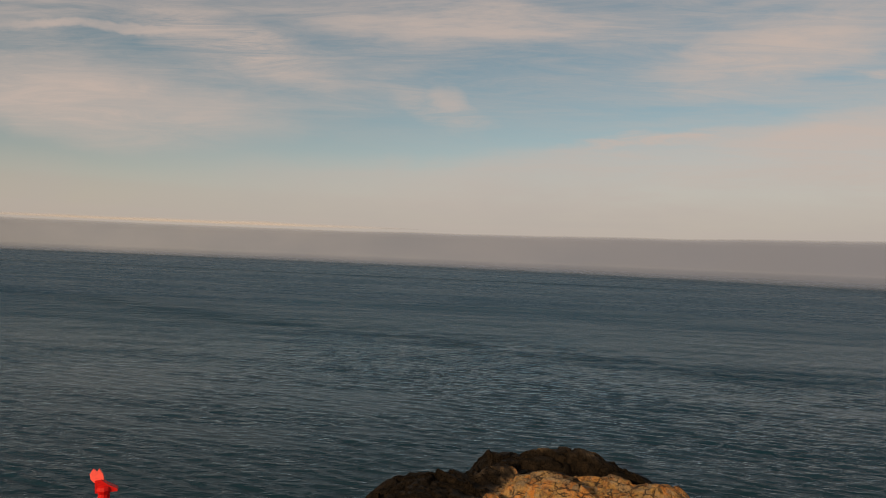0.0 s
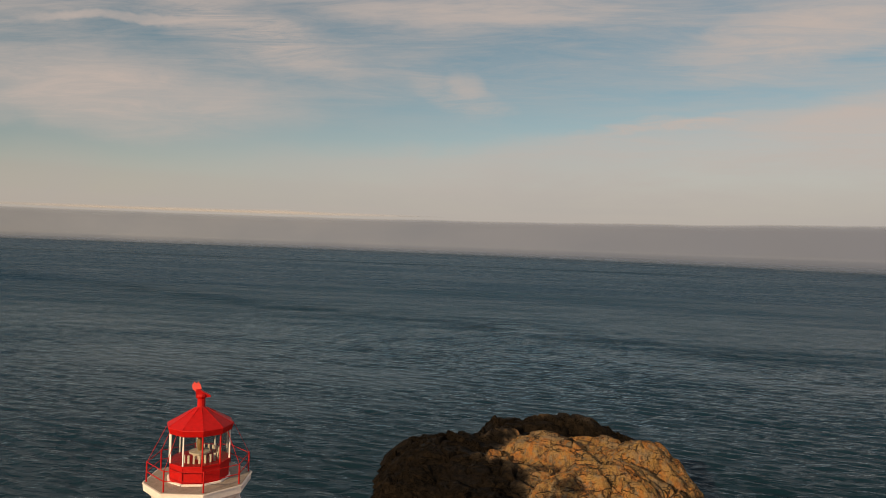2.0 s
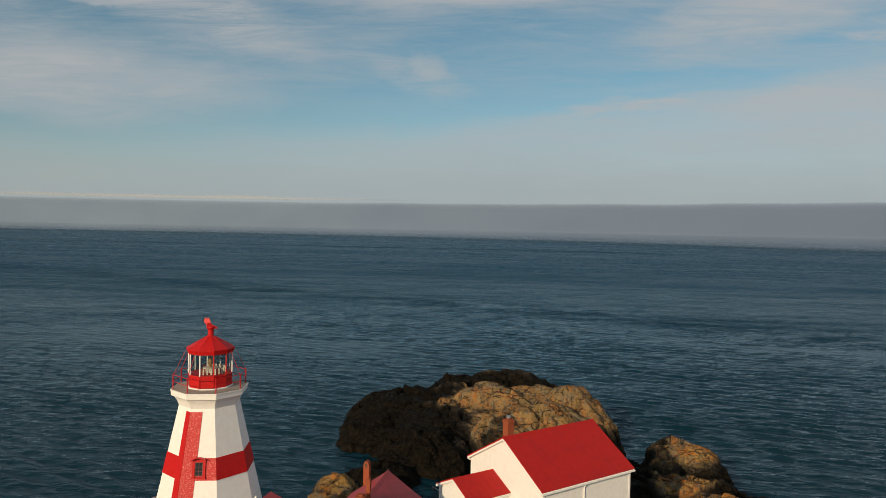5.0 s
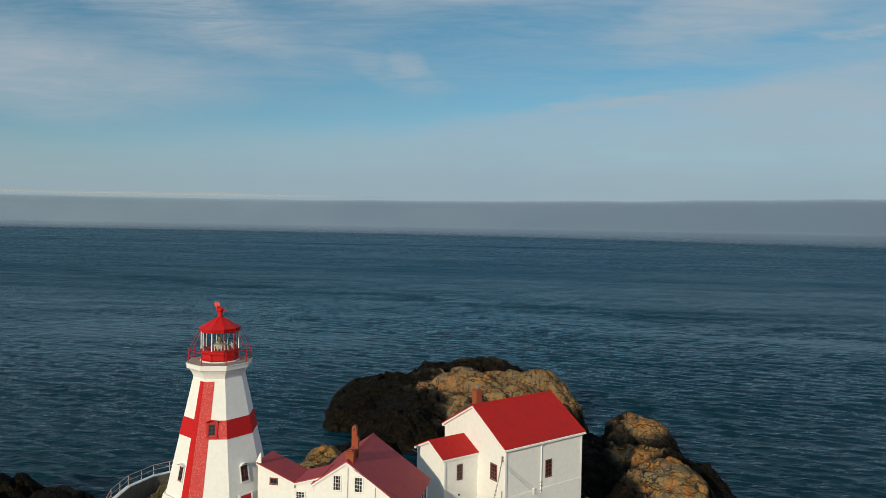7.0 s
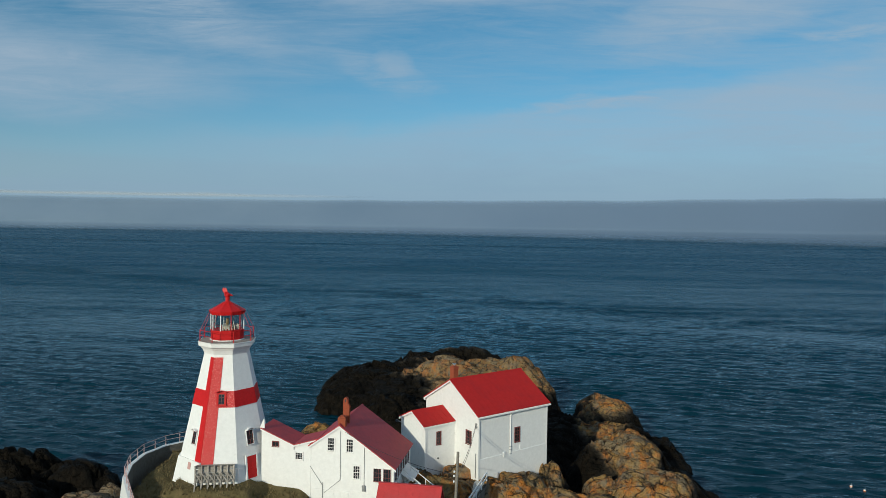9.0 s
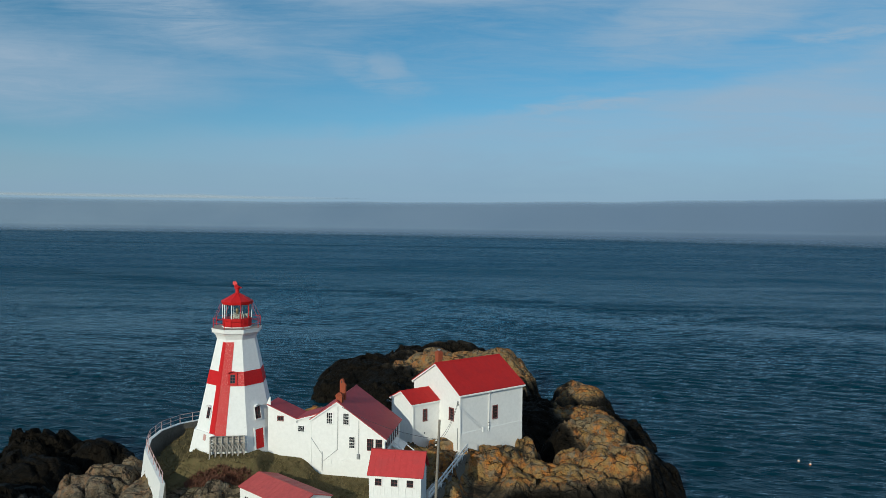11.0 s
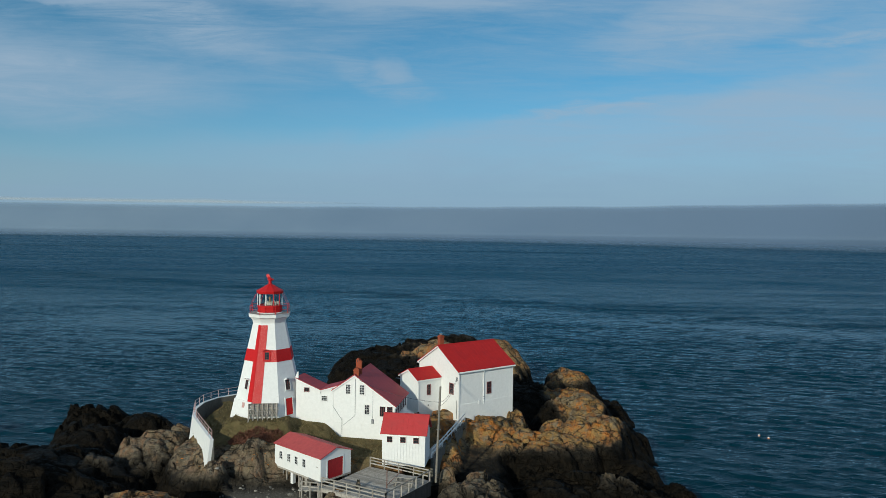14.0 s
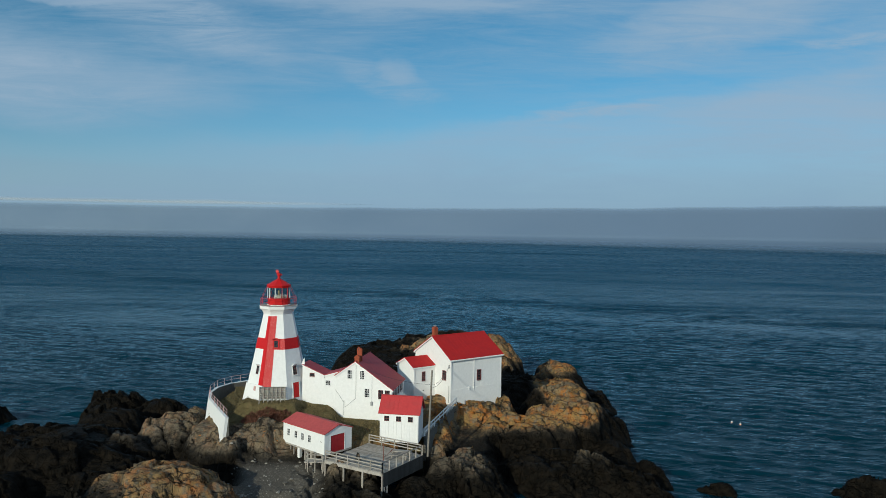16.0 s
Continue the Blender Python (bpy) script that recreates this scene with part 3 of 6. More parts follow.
def window(parent, m, w, h, cols, rows, casing=TRIM, sash=TRIM, trim=0.09, hood=False, label=""):
    """A sash window on a wall at the pose m (its middle, on the wall's face): casing, sill, sash bars and panes."""
    root = new("window"); root.parent = parent; root.matrix_basis = m; root.empty_display_size = 0.2
    if label:
        tagged(root, label)
    key = (w, h, cols, rows, casing.name, sash.name, trim, hood)
    d = 0.05
    if key not in SHARED:
        made = {}
        made["frame"] = part("frame", boxed(((-w / 2 - trim, -d, -h / 2 - trim * 0.4), (-w / 2, 0.02, h / 2 + trim)), ((w / 2, -d, -h / 2 - trim * 0.4), (w / 2 + trim, 0.02, h / 2 + trim)),
                                            ((-w / 2, -d, h / 2), (w / 2, 0.02, h / 2 + trim))), casing, root)
        made["sill"] = part("sill", boxed(((-w / 2 - trim * 1.2, -d - 0.04, -h / 2 - trim), (w / 2 + trim * 1.2, 0.02, -h / 2 - trim * 0.4))), casing, root)
        bm = bmesh.new()
        bw = 0.022
        for k in range(1, cols):
            x = -w / 2 + w * k / cols
            box(bm, (x - bw / 2, -0.028, -h / 2), (x + bw / 2, -0.006, h / 2))
        for k in range(1, rows):
            z = -h / 2 + h * k / rows
            big = bw * (1.8 if k * 2 == rows else 1)
            box(bm, (-w / 2, -0.03, z - big / 2), (w / 2, -0.008, z + big / 2))
        for lo, hi in (((-w / 2, -0.026, -h / 2), (-w / 2 + 0.04, -0.01, h / 2)), ((w / 2 - 0.04, -0.026, -h / 2), (w / 2, -0.01, h / 2)), ((-w / 2, -0.026, -h / 2), (w / 2, -0.01, -h / 2 + 0.05)), ((-w / 2, -0.026, h / 2 - 0.04), (w / 2, -0.01, h / 2))):
            box(bm, lo, hi)
        made["sash"] = part("sash", bm, sash, root)
        made["pane"] = part("pane", boxed(((-w / cols / 2, -0.004, -h / rows / 2), (w / cols / 2, 0.004, h / rows / 2))), PANE, root)
        made["pane"].matrix_basis = pose(-w / 2 + w / cols / 2, -0.008, -h / 2 + h / rows / 2)
        if hood:
            bm = bmesh.new()
            arc = [(-w / 2 - trim * 1.3 + (w + 2.6 * trim) * k / 8, h / 2 + trim + 0.16 * math.sin(math.pi * k / 8)) for k in range(9)]
            poly = arc + [(x, z - 0.05) for x, z in arc[::-1]]
            bm = prism(poly, -0.3, 0.02)
            made["hood"] = part("hood", bm, casing, root)
        SHARED[key] = made
        skip = True
    else:
        skip = False
        for name in ("frame", "sill", "sash", "hood"):
            if name in SHARED[key]:
                again(SHARED[key][name], Matrix.Identity(4), root)
    for i in range(cols):
        for j in range(rows):
            if skip and i == 0 and j == 0:
                continue
            again(SHARED[key]["pane"], pose(-w / 2 + w * (i + 0.5) / cols, -0.008, -h / 2 + h * (j + 0.5) / rows), root)
    return root


# ---- noise over the plan ----
def lattice(ix, iy, seed):
    h = (ix.astype(np.int64) * 374761393 + iy.astype(np.int64) * 668265263 + seed * 974634777) & 0x7FFFFFFF
    h = ((h ^ (h >> 13)) * 1274126177) & 0x7FFFFFFF
    return ((h ^ (h >> 16)) & 0xFFFF) / 65535.0


def smooth_noise(x, y, seed):
    ix, iy = np.floor(x), np.floor(y)
    fx, fy = x - ix, y - iy
    fx, fy = fx * fx * (3 - 2 * fx), fy * fy * (3 - 2 * fy)
    a, b, c, d = lattice(ix, iy, seed), lattice(ix + 1, iy, seed), lattice(ix, iy + 1, seed), lattice(ix + 1, iy + 1, seed)
    return (a * (1 - fx) + b * fx) * (1 - fy) + (c * (1 - fx) + d * fx) * fy


def fractal(x, y, seed, octaves=5, gain=0.5):
    total, amp, norm = 0 * x, 1.0, 0.0
    for k in range(octaves):
        total = total + amp * (smooth_noise(x, y, seed + k * 17) - 0.5)
        norm += amp
        x, y, amp = x * 2.03 + 11.3, y * 2.03 + 5.7, amp * gain
    return total / norm * 2


# ---- the sea, the fog bank ----
def build_sea():
    """One sheet to the horizon, finely meshed before the rock, where wind waves of two to nine metres run in from the right."""
    ys = [-4800.0, -2000.0, -700.0, -250.0, -130.0]
    while ys[-1] < 4800:
        d = ys[-1] + 95
        ys.append(ys[-1] + max(0.3, d * d / 88000.0) if d > 40 else ys[-1] + 0.45)
    ys = np.array(ys)
    us = np.concatenate([[-1.0] * 3, np.linspace(-1, 1, 470), [1.0] * 3])
    out = np.concatenate([[1.0, 0.4, 0.1], np.zeros(470), [0.1, 0.4, 1.0]])
    U, Y = np.meshgrid(us, ys)
    W = np.maximum(62.0, 0.84 * (Y + 95))
    X = 20 + U * W + np.sign(U) * np.meshgrid(out, ys)[0] * np.maximum(5200 - W, 0)
    D = np.hypot(X - 20, Y + 75)
    rng = random.Random(12)
    Z = np.zeros(X.shape)
    patch = fractal(X * 0.006 + 0.5 * fractal(X * 0.02, Y * 0.02, 205, 3), Y * 0.02, 201, 5, 0.6)
    lane = fractal(X * 0.02 + Y * 0.006, Y * 0.12, 211, 5, 0.6)
    # a tide rip crosses the sound: rough water along it, slick streaks to the west of it
    bend = 14 * fractal(X * 0.012, Y * 0.012, 221, 3)
    rip = np.exp(-(((Y - (236 - 0.52 * X) + bend) / 22.0) ** 2)) * np.clip(0.5 + 1.6 * fractal(X * 0.05, Y * 0.16, 223, 5, 0.7), 0, 1.3)
    slick = np.clip(1 - np.hypot((X + 45) / 85, (Y - 120 + 0.3 * (X + 45)) / 48), 0, 1) + 0.7 * np.clip(1 - np.hypot((X - 105) / 90, (Y - 145 + 0.45 * (X - 105)) / 22), 0, 1)
    slick = np.clip(1.8 * slick, 0, 1) * np.clip((lane + 0.12) / 0.3, 0, 1)
    line = np.exp(-(((Y - 1040 + 0.02 * X + 12 * fractal(X * 0.01, Y * 0, 227, 3)) / 26.0) ** 2)) * np.clip((420 - X) / 200, 0, 1)
    wind = np.clip(0.62 + 0.22 * patch + 0.3 * lane + 0.55 * rip - 0.75 * slick + 0.6 * line, 0.05, 1.3)
    for k in range(72):
        f = k / 71
        length = 0.9 * (5.2 ** f) * rng.uniform(0.9, 1.1)
        turn = radians(75 + rng.gauss(0, 9 + 8 * (1 - f)))
        slope = 0.052 * (1.0 - 0.35 * f)
        kx, ky, ph = math.cos(turn) * 2 * math.pi / length, math.sin(turn) * 2 * math.pi / length, rng.uniform(0, 6.3)
        fade = np.clip((length * 50000.0 / np.maximum(D, 1) ** 2 - 1.0) / 0.6, 0, 1)
        swing = ph + 1.1 * np.sin(0.16 * (kx * Y - ky * X) + k) + 0.7 * np.sin(0.11 * (kx * X + ky * Y) + 2.1 * k)
        Z += slope * length / (2 * math.pi) * fade * np.sin(kx * X + ky * Y + swing)
    Z *= 0.2 + 1.25 * wind
    Z *= np.clip((900 - D) / 400, 0, 1)
    # grows with distance: unmeshed ripples, and the painted far blue of the water
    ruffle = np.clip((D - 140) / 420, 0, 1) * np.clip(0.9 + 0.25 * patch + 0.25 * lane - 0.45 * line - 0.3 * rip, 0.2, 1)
    rows, cols = X.shape
    ids = np.arange(rows * cols).reshape(rows, cols)
    quads = np.stack([ids[:-1, :-1], ids[:-1, 1:], ids[1:, 1:], ids[1:, :-1]], -1).reshape(-1, 4)
    # the sheet ends inside the fog bank
    cx, cy = X.ravel()[quads].mean(1), Y.ravel()[quads].mean(1)
    reach = np.hypot(cx, cy)
    quads = quads[(cy < 0) | (reach < 3200 - 1250 * cx / np.maximum(reach, 1))]
    me = bpy.data.meshes.new("water")
    me.from_pydata(np.stack([X.ravel(), Y.ravel(), Z.ravel()], 1).tolist(), [], quads.tolist())
    me.polygons.foreach_set("use_smooth", np.ones(len(quads), bool))
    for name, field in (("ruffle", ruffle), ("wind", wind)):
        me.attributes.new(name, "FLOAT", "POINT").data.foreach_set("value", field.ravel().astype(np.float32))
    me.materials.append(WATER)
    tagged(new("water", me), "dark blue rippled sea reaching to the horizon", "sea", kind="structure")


build_sea()


def build_fog():
    """A low bank of sea fog across the horizon, thin at its foot; it comes nearer towards +x."""
    bm = bmesh.new()
    layer = bm.verts.layers.float.new("dense")
    glow = bm.verts.layers.float.new("pale")
    foot = [(0, -2.0, 0.0), (0, 0.5, 0.16), (1, 4.0, 0.34), (2, 9.0, 0.53), (4, 16.0, 0.72), (6, 26.0, 0.88), (8, 40.0, 1.0)]
    steps = [(0.4, 1.0), (0.55, 1.0), (0.7, 1.0), (0.84, 0.98), (0.93, 0.9), (0.985, 0.62), (1.03, 0.0)]
    cols = []
    for k in range(161):
        th = radians(-75 + 150 * k / 160)
        far = 2500 - 1250 * math.sin(th) + 50 * noise.noise((k * 0.11, 3, 0))
        top = 0.0535 * far * (1 + 0.38 * math.sin(th)) + 3.5 * noise.noise((k * 0.16, 0, 0)) + 1.6 * noise.noise((k * 0.7, 9, 0))
        col = []
        for near, z, d in [(n * far / 3350, z, d) for n, z, d in foot] + [(90 * f * f, top * f, d) for f, d in steps]:
            v = bm.verts.new(((far + near) * math.sin(th), (far + near) * math.cos(th), z))
            v[layer] = d
            col.append(v)
        cols.append(col)
    for one, two in zip(cols, cols[1:]):
        for k in range(len(one) - 1):
            bm.faces.new((one[k], two[k], two[k + 1], one[k + 1]))
    # a paler bank of cloud that looks over it in the west
    old = None
    for k in range(101):
        th = radians(-46 + 40 * k / 100)
        far = 3700 - 1250 * math.sin(th)
        body = 0.0535 * far * (1 + 0.38 * math.sin(th))
        up = body + (15 + 9 * noise.noise((k * 0.07, 5, 0)) + 3 * noise.noise((k * 0.3, 5, 4))) * math.sin(math.pi * k / 100) ** 0.8
        ring = []
        for z, dense in ((body - 6, 0.0), (body + 3, 0.45), ((body + up) / 2, 0.6), (up + 8, 0.0)):
            v = bm.verts.new((far * math.sin(th), far * math.cos(th), z)); v[layer] = dense * min(1, k / 30, (100 - k) / 30); v[glow] = 1.0
            ring.append(v)
        if old:
            for q in range(3):
                bm.faces.new((old[q], ring[q], ring[q + 1], old[q + 1]))
        old = ring
    for f in bm.faces:
        f.smooth = True
    fog = part("backdrop", bm, FOG)
    tagged(fog, "low grey bank of sea fog lying along the horizon", "fog bank", kind="structure")


build_fog()


# ---- the rock ----
STEP = 0.19
GX, GY = np.meshgrid(np.arange(-64, 80, STEP), np.arange(-44, 92, STEP))


def cells(x, y, seed):
    """Worley cells: the way to the nearest seed and to the second nearest, and a random height and tilt of the cell."""
    ix, iy = np.floor(x), np.floor(y)
    f1, f2 = np.full(x.shape, 9.0), np.full(x.shape, 9.0)
    up, tilt = np.zeros(x.shape), np.zeros(x.shape)
    for dx in (-1, 0, 1):
        for dy in (-1, 0, 1):
            cx, cy = ix + dx, iy + dy
            qx, qy = cx + lattice(cx, cy, seed), cy + lattice(cx, cy, seed + 1)
            d = np.hypot(x - qx, y - qy)
            g, s, r = lattice(cx, cy, seed + 2), lattice(cx, cy, seed + 3) * 2 - 1, lattice(cx, cy, seed + 4) * 2 - 1
            slope = (x - qx) * s + (y - qy) * r
            near = d < f1
            f2 = np.where(near, f1, np.minimum(f2, d))
            up, tilt = np.where(near, g, up), np.where(near, slope, tilt)
            f1 = np.where(near, d, f1)
    return f1, f2, up, tilt


WX = GX + 2.2 * fractal(GX * 0.13, GY * 0.13, 3) + 0.6 * fractal(GX * 0.6, GY * 0.6, 5, 3)
WY = GY + 2.2 * fractal(GX * 0.13, GY * 0.13, 7) + 0.6 * fractal(GX * 0.6, GY * 0.6, 9, 3)
LAND = np.full(GX.shape, -5.0)


def mound(cx, cy, rx, ry, top, turn=0.0, edge=2.6, foot=-5.0, blend=0.9):
    """Raises the land to a rounded mass of rock with the given middle, half lengths, height and turn in degrees."""
    global LAND
    c, s = math.cos(radians(turn)), math.sin(radians(turn))
    dx, dy = WX - cx, WY - cy
    r = np.hypot((dx * c + dy * s) / rx, (-dx * s + dy * c) / ry)
    z = foot + (top - foot) * (1 - np.minimum(r, 1.6) ** edge)
    gap = np.clip(0.5 + 0.5 * (z - LAND) / blend, 0, 1)
    LAND = LAND * (1 - gap) + z * gap + blend * gap * (1 - gap) * 0.5


def within(x0, y0, x1, y1, soft, ragged=0.0):
    """One inside a rectangle of the plan, falling to nothing round it."""
    d = np.maximum(np.maximum(x0 - GX, GX - x1), np.maximum(y0 - GY, GY - y1)) + 0.8 * fractal(GX * 0.4, GY * 0.4, 21, 3)
    if ragged:
        d = d + ragged * fractal(GX * 0.09, GY * 0.09, 23, 5, 0.6)
    t = np.clip(0.5 - d / soft, 0, 1)
    return t * t * (3 - 2 * t)


# the head on which the station stands
mound(2, -1, 16, 13, 7.0, 10, 4)
mound(20, 4, 17, 12, 6.6, 25, 3.5)
mound(0, 1, 7, 7, 7.7, 0, 4)
mound(6, 16, 12, 9, 5.2, -10, 3)
mound(22, 20, 14, 14, 5.0, 0, 3)
mound(29.6, 8.6, 4, 4, 5.8, 30, 3)
mound(30, 4.5, 6, 4, 5.9, 10, 3)
mound(35, 6, 5, 5, 5.4, 20, 3)
mound(26.6, 5.6, 6.5, 3.4, 6.9, 37, 3)
mound(33, 2, 9, 7, 5.6, 20, 3)
mound(39, 6, 9, 7, 6.6, 20, 2.6)
mound(39.5, 18, 9.5, 9, 6.2, 0, 2.6)
mound(41.8, 37, 7, 12, 5.5, 0, 2.4)
mound(33, 30, 13, 12, 4.5, 0, 2.6)
mound(36, -8, 15, 10, 3.4, -20, 2.4)
mound(23, -12, 8, 8, 4.2, 0, 2.6)
mound(24, -2, 6, 5, 4.6, 0, 2.6)
mound(12, -17, 9, 9, 2.6, 0, 2.6)
mound(26, -22, 14, 9, 2.4, 0, 2.4)
mound(42, -11, 8, 11, 2.2, 30, 2.2)
mound(12.5, -13.5, 6.5, 4.5, 3.7, -30, 2.6)
mound(-1.5, -8.5, 6, 5, 5.0, -35, 3)
mound(44, 13, 6, 14, 2.8, 0, 2.4)
mound(46.5, 27, 6, 12, 2.6, 0, 2.4)
mound(46.5, -5, 4, 7, 1.4, 20, 2.4)
mound(41, 29, 9, 12, 4.4, 0, 2.6)
# the western rocks
mound(-13, 1, 8, 8, 4.9, 0, 2.8)
mound(-29.5, 17, 7.5, 5.5, 3.9, 10, 2.6)
mound(-26, 8, 9, 8, 3.6, 10, 2.4)
mound(-21, 15, 8, 4.5, 3.2, -10, 2.6)
mound(-24, -6, 18, 14, 3.8, 0, 3)
mound(-35, 3, 6, 7, 2.6, 0, 2.4)
mound(-16, -13, 10, 8, 2.6, 0, 2.6)
mound(-7.5, -19, 12, 7.5, 4.9, 12, 2.8)
mound(-22, -24, 12, 9, 3.0, 0, 2.4)
mound(-2, -30, 20, 10, 2.2, 0, 2.4)
mound(-47.5, 12.5, 6, 5, 2.9, 20, 2.2)
mound(-30, -22, 14, 10, 2.8, 0, 2.4)
mound(-27, -19, 9, 8, 3.2, 0, 2.4)
# the outer rock beyond the houses
mound(17, 59, 22, 25, 4.6, 0, 3.0)
mound(5.5, 61, 13.5, 16, 5.0, 10, 2.4)
mound(12, 66, 10, 9, 5.6, 0, 2.6)
mound(26, 58, 14, 14, 6.0, 0, 3.0)
mound(25, 46, 13, 9, 7.2, 10, 2.8)
mound(20, 57, 12, 6, 6.9, 5, 2.8)
mound(31, 53, 8, 9, 7.9, 20, 2.8)
mound(21, 73, 18, 6, 5.9, -4, 3)
mound(3, 53, 8, 9, 3.2, 0, 2.6)
mound(12, 44, 10, 8, 3.6, 0, 2.8)
mound(5, 36, 9, 6, 2.2, 0, 2.4)
mound(4, 24, 6, 4, 5.0, 0, 2.4)
# low rocks off the eastern shore
mound(52.5, -9.5, 5, 3, 0.7, 0, 2.2)
mound(43, 0, 6, 6, 2.2, 20, 2.4)
mound(72, -9, 10, 5, 1.8, 0, 2.2)

# blocks, ledges and joints
c, n = math.cos(radians(-32)), math.sin(radians(-32))
JX, JY = WX * c + WY * n, -WX * n + WY * c
big = cells(JX / 8.0 + 0.3 * fractal(GX * 0.2, GY * 0.2, 31, 3), JY / 4.2, 41)
mid = cells(JX / 3.4 + 0.2 * fractal(GX * 0.5, GY * 0.5, 33, 3), JY / 1.7, 51)
small = cells(JX / 1.3, JY / 0.8, 61)


def joint(c, wide):
    return np.clip(1 - (c[1] - c[0]) / wide, 0, 1) ** 1.5


rough = np.clip((LAND + 1.5) / 3.0, 0, 1)
relief = 0.9 * (big[2] - 0.5) + 1.0 * big[3] + 0.15 * (0.35 - big[0] ** 2) - 0.6 * joint(big, 0.05)
calm = 1 - 0.3 * within(-6, 36, 46, 95, 4)   # broad worn slabs on the outer rock
relief += calm * (0.65 * (mid[2] - 0.5) + 0.6 * mid[3] + 0.3 * (0.35 - mid[0] ** 2) - 0.7 * joint(mid, 0.075))
relief += calm * (0.32 * (small[2] - 0.5) + 0.34 * small[3] + 0.06 * (0.35 - small[0] ** 2) - 0.2 * joint(small, 0.16)) * np.clip(0.6 + 2.2 * fractal(GX * 0.12, GY * 0.12, 77, 3), 0.0, 1.6)
relief += 0.16 * fractal(GX * 0.35, GY * 0.35, 71, 6)
# turf round the station, shingle before the boathouse
TURF = np.maximum.reduce([within(-9.0, -6.4, 7, 9, 1.6), within(3, -7.5, 15, -1, 2.0), within(15, -6, 19, 3, 2.0)])
OUTSIDE = np.clip((-(GX + 4.4) * 0.86 - (GY + 8.7) * 0.51) / 0.6 + 0.5, 0, 1) * within(-16, -12, -3.0, 3, 2.0)
TURF = TURF * (1 - OUTSIDE)
SHINGLE = within(-1.5, -17.5, 8.5, -10.5, 3.0) * (1 - TURF)
LAND = LAND + relief * rough * (1 - 0.85 * TURF) * (1 - 0.75 * SHINGLE)


def level(x0, y0, x1, y1, z0, z1, soft):
    """Grades the ground towards a plane that falls from z1 at y1 to z0 at y0."""
    global LAND
    t = np.clip((GY - y0) / (y1 - y0), 0, 1)
    k = within(x0, y0, x1, y1, soft)
    LAND = LAND * (1 - k) + (z0 + (z1 - z0) * t) * k


level(-8.8, -6.5, 3.6, 9.0, 5.9, 7.1, 1.6)
level(-4.4, -4.6, 3.6, 5.0, 7.95, 8.2, 1.8)
level(3.4, -6.0, 7.4, -0.6, 5.6, 7.3, 2.0)
level(7.5, -8.0, 16.5, 4.0, 5.0, 6.2, 2.2)
level(-1.5, -17.5, 8.5, -9.5, 1.2, 2.9, 4.0)
level(1.0, -13.0, 8.0, -7.6, 2.3, 3.4, 1.6)
mound(12.8, -14.4, 6.0, 3.4, 3.3, -30, 2.6)
mound(18.5, -13.5, 4.5, 6, 2.6, 0, 2.6)
mound(10.8, -17.3, 5.5, 2.6, 3.1, -29, 2.6)
mound(21.5, -12.5, 4.5, 4, 4.6, -30, 2.8)
level(22.0, -7, 27.0, 2.5, 2.6, 4.0, 2.5)
mound(-3.6, -9.6, 3.4, 2.2, 5.8, -30, 2.6)
mound(19.8, -9.6, 2.6, 2.2, 4.9, 0, 2.6)
LAND = LAND + 0.6 * relief * np.maximum(within(5, -20, 25, -9, 2), within(-5, -11, -1, -8, 1))
# bare rock falls away outside the retaining wall
LAND = LAND - np.maximum(LAND - (5.5 + 0.03 * (GY + 9) + 0.3 * relief), 0) * OUTSIDE


# height to which weed and black lichen climb: higher where the swell strikes
# also raised on the outer rock and beside the house, to paint shade there black
TIDE_AND_SHADE = 3.3 + 2.2 * np.maximum(within(-70, -60, -20, 40, 6, 5), 1.35 * within(-60, -60, -9.5, -8, 5, 4)) + 4.0 * within(-12, 30, 11, 95, 10, 9) + 3.0 * within(-12, 67, 60, 95, 6, 6)
TIDE_AND_SHADE = TIDE_AND_SHADE + 2.2 * within(42.5, -20, 80, 45, 6, 4) + 3.0 * within(38.5, 38, 60, 82, 4, 3) + 2.6 * within(30.5, 13, 36.5, 34, 4, 2) + 1.0 * within(27, -60, 62, -1.5, 6, 5) * (1 - within(42.5, -20, 80, 45, 6, 4)) + 1.0 * within(-4, -40, 19, -20.5, 4, 3) - 2.5 * within(-15.5, -28, 2, -14.5, 3, 1.5)
TIDE_AND_SHADE = np.minimum(TIDE_AND_SHADE, 7.4)


# grey stone with little lichen, west of the boathouse and on the beach
BARE = np.maximum.reduce([within(-14, -13, 8, -3, 4), 0.8 * within(-26, -8, -9, 14, 4), within(4, -22, 22, -8, 4), within(16, -30, 60, -9, 5), 0.4 * within(-6, 36, 46, 95, 4), 0.45 * within(-17, -28, 3, -14, 3)])


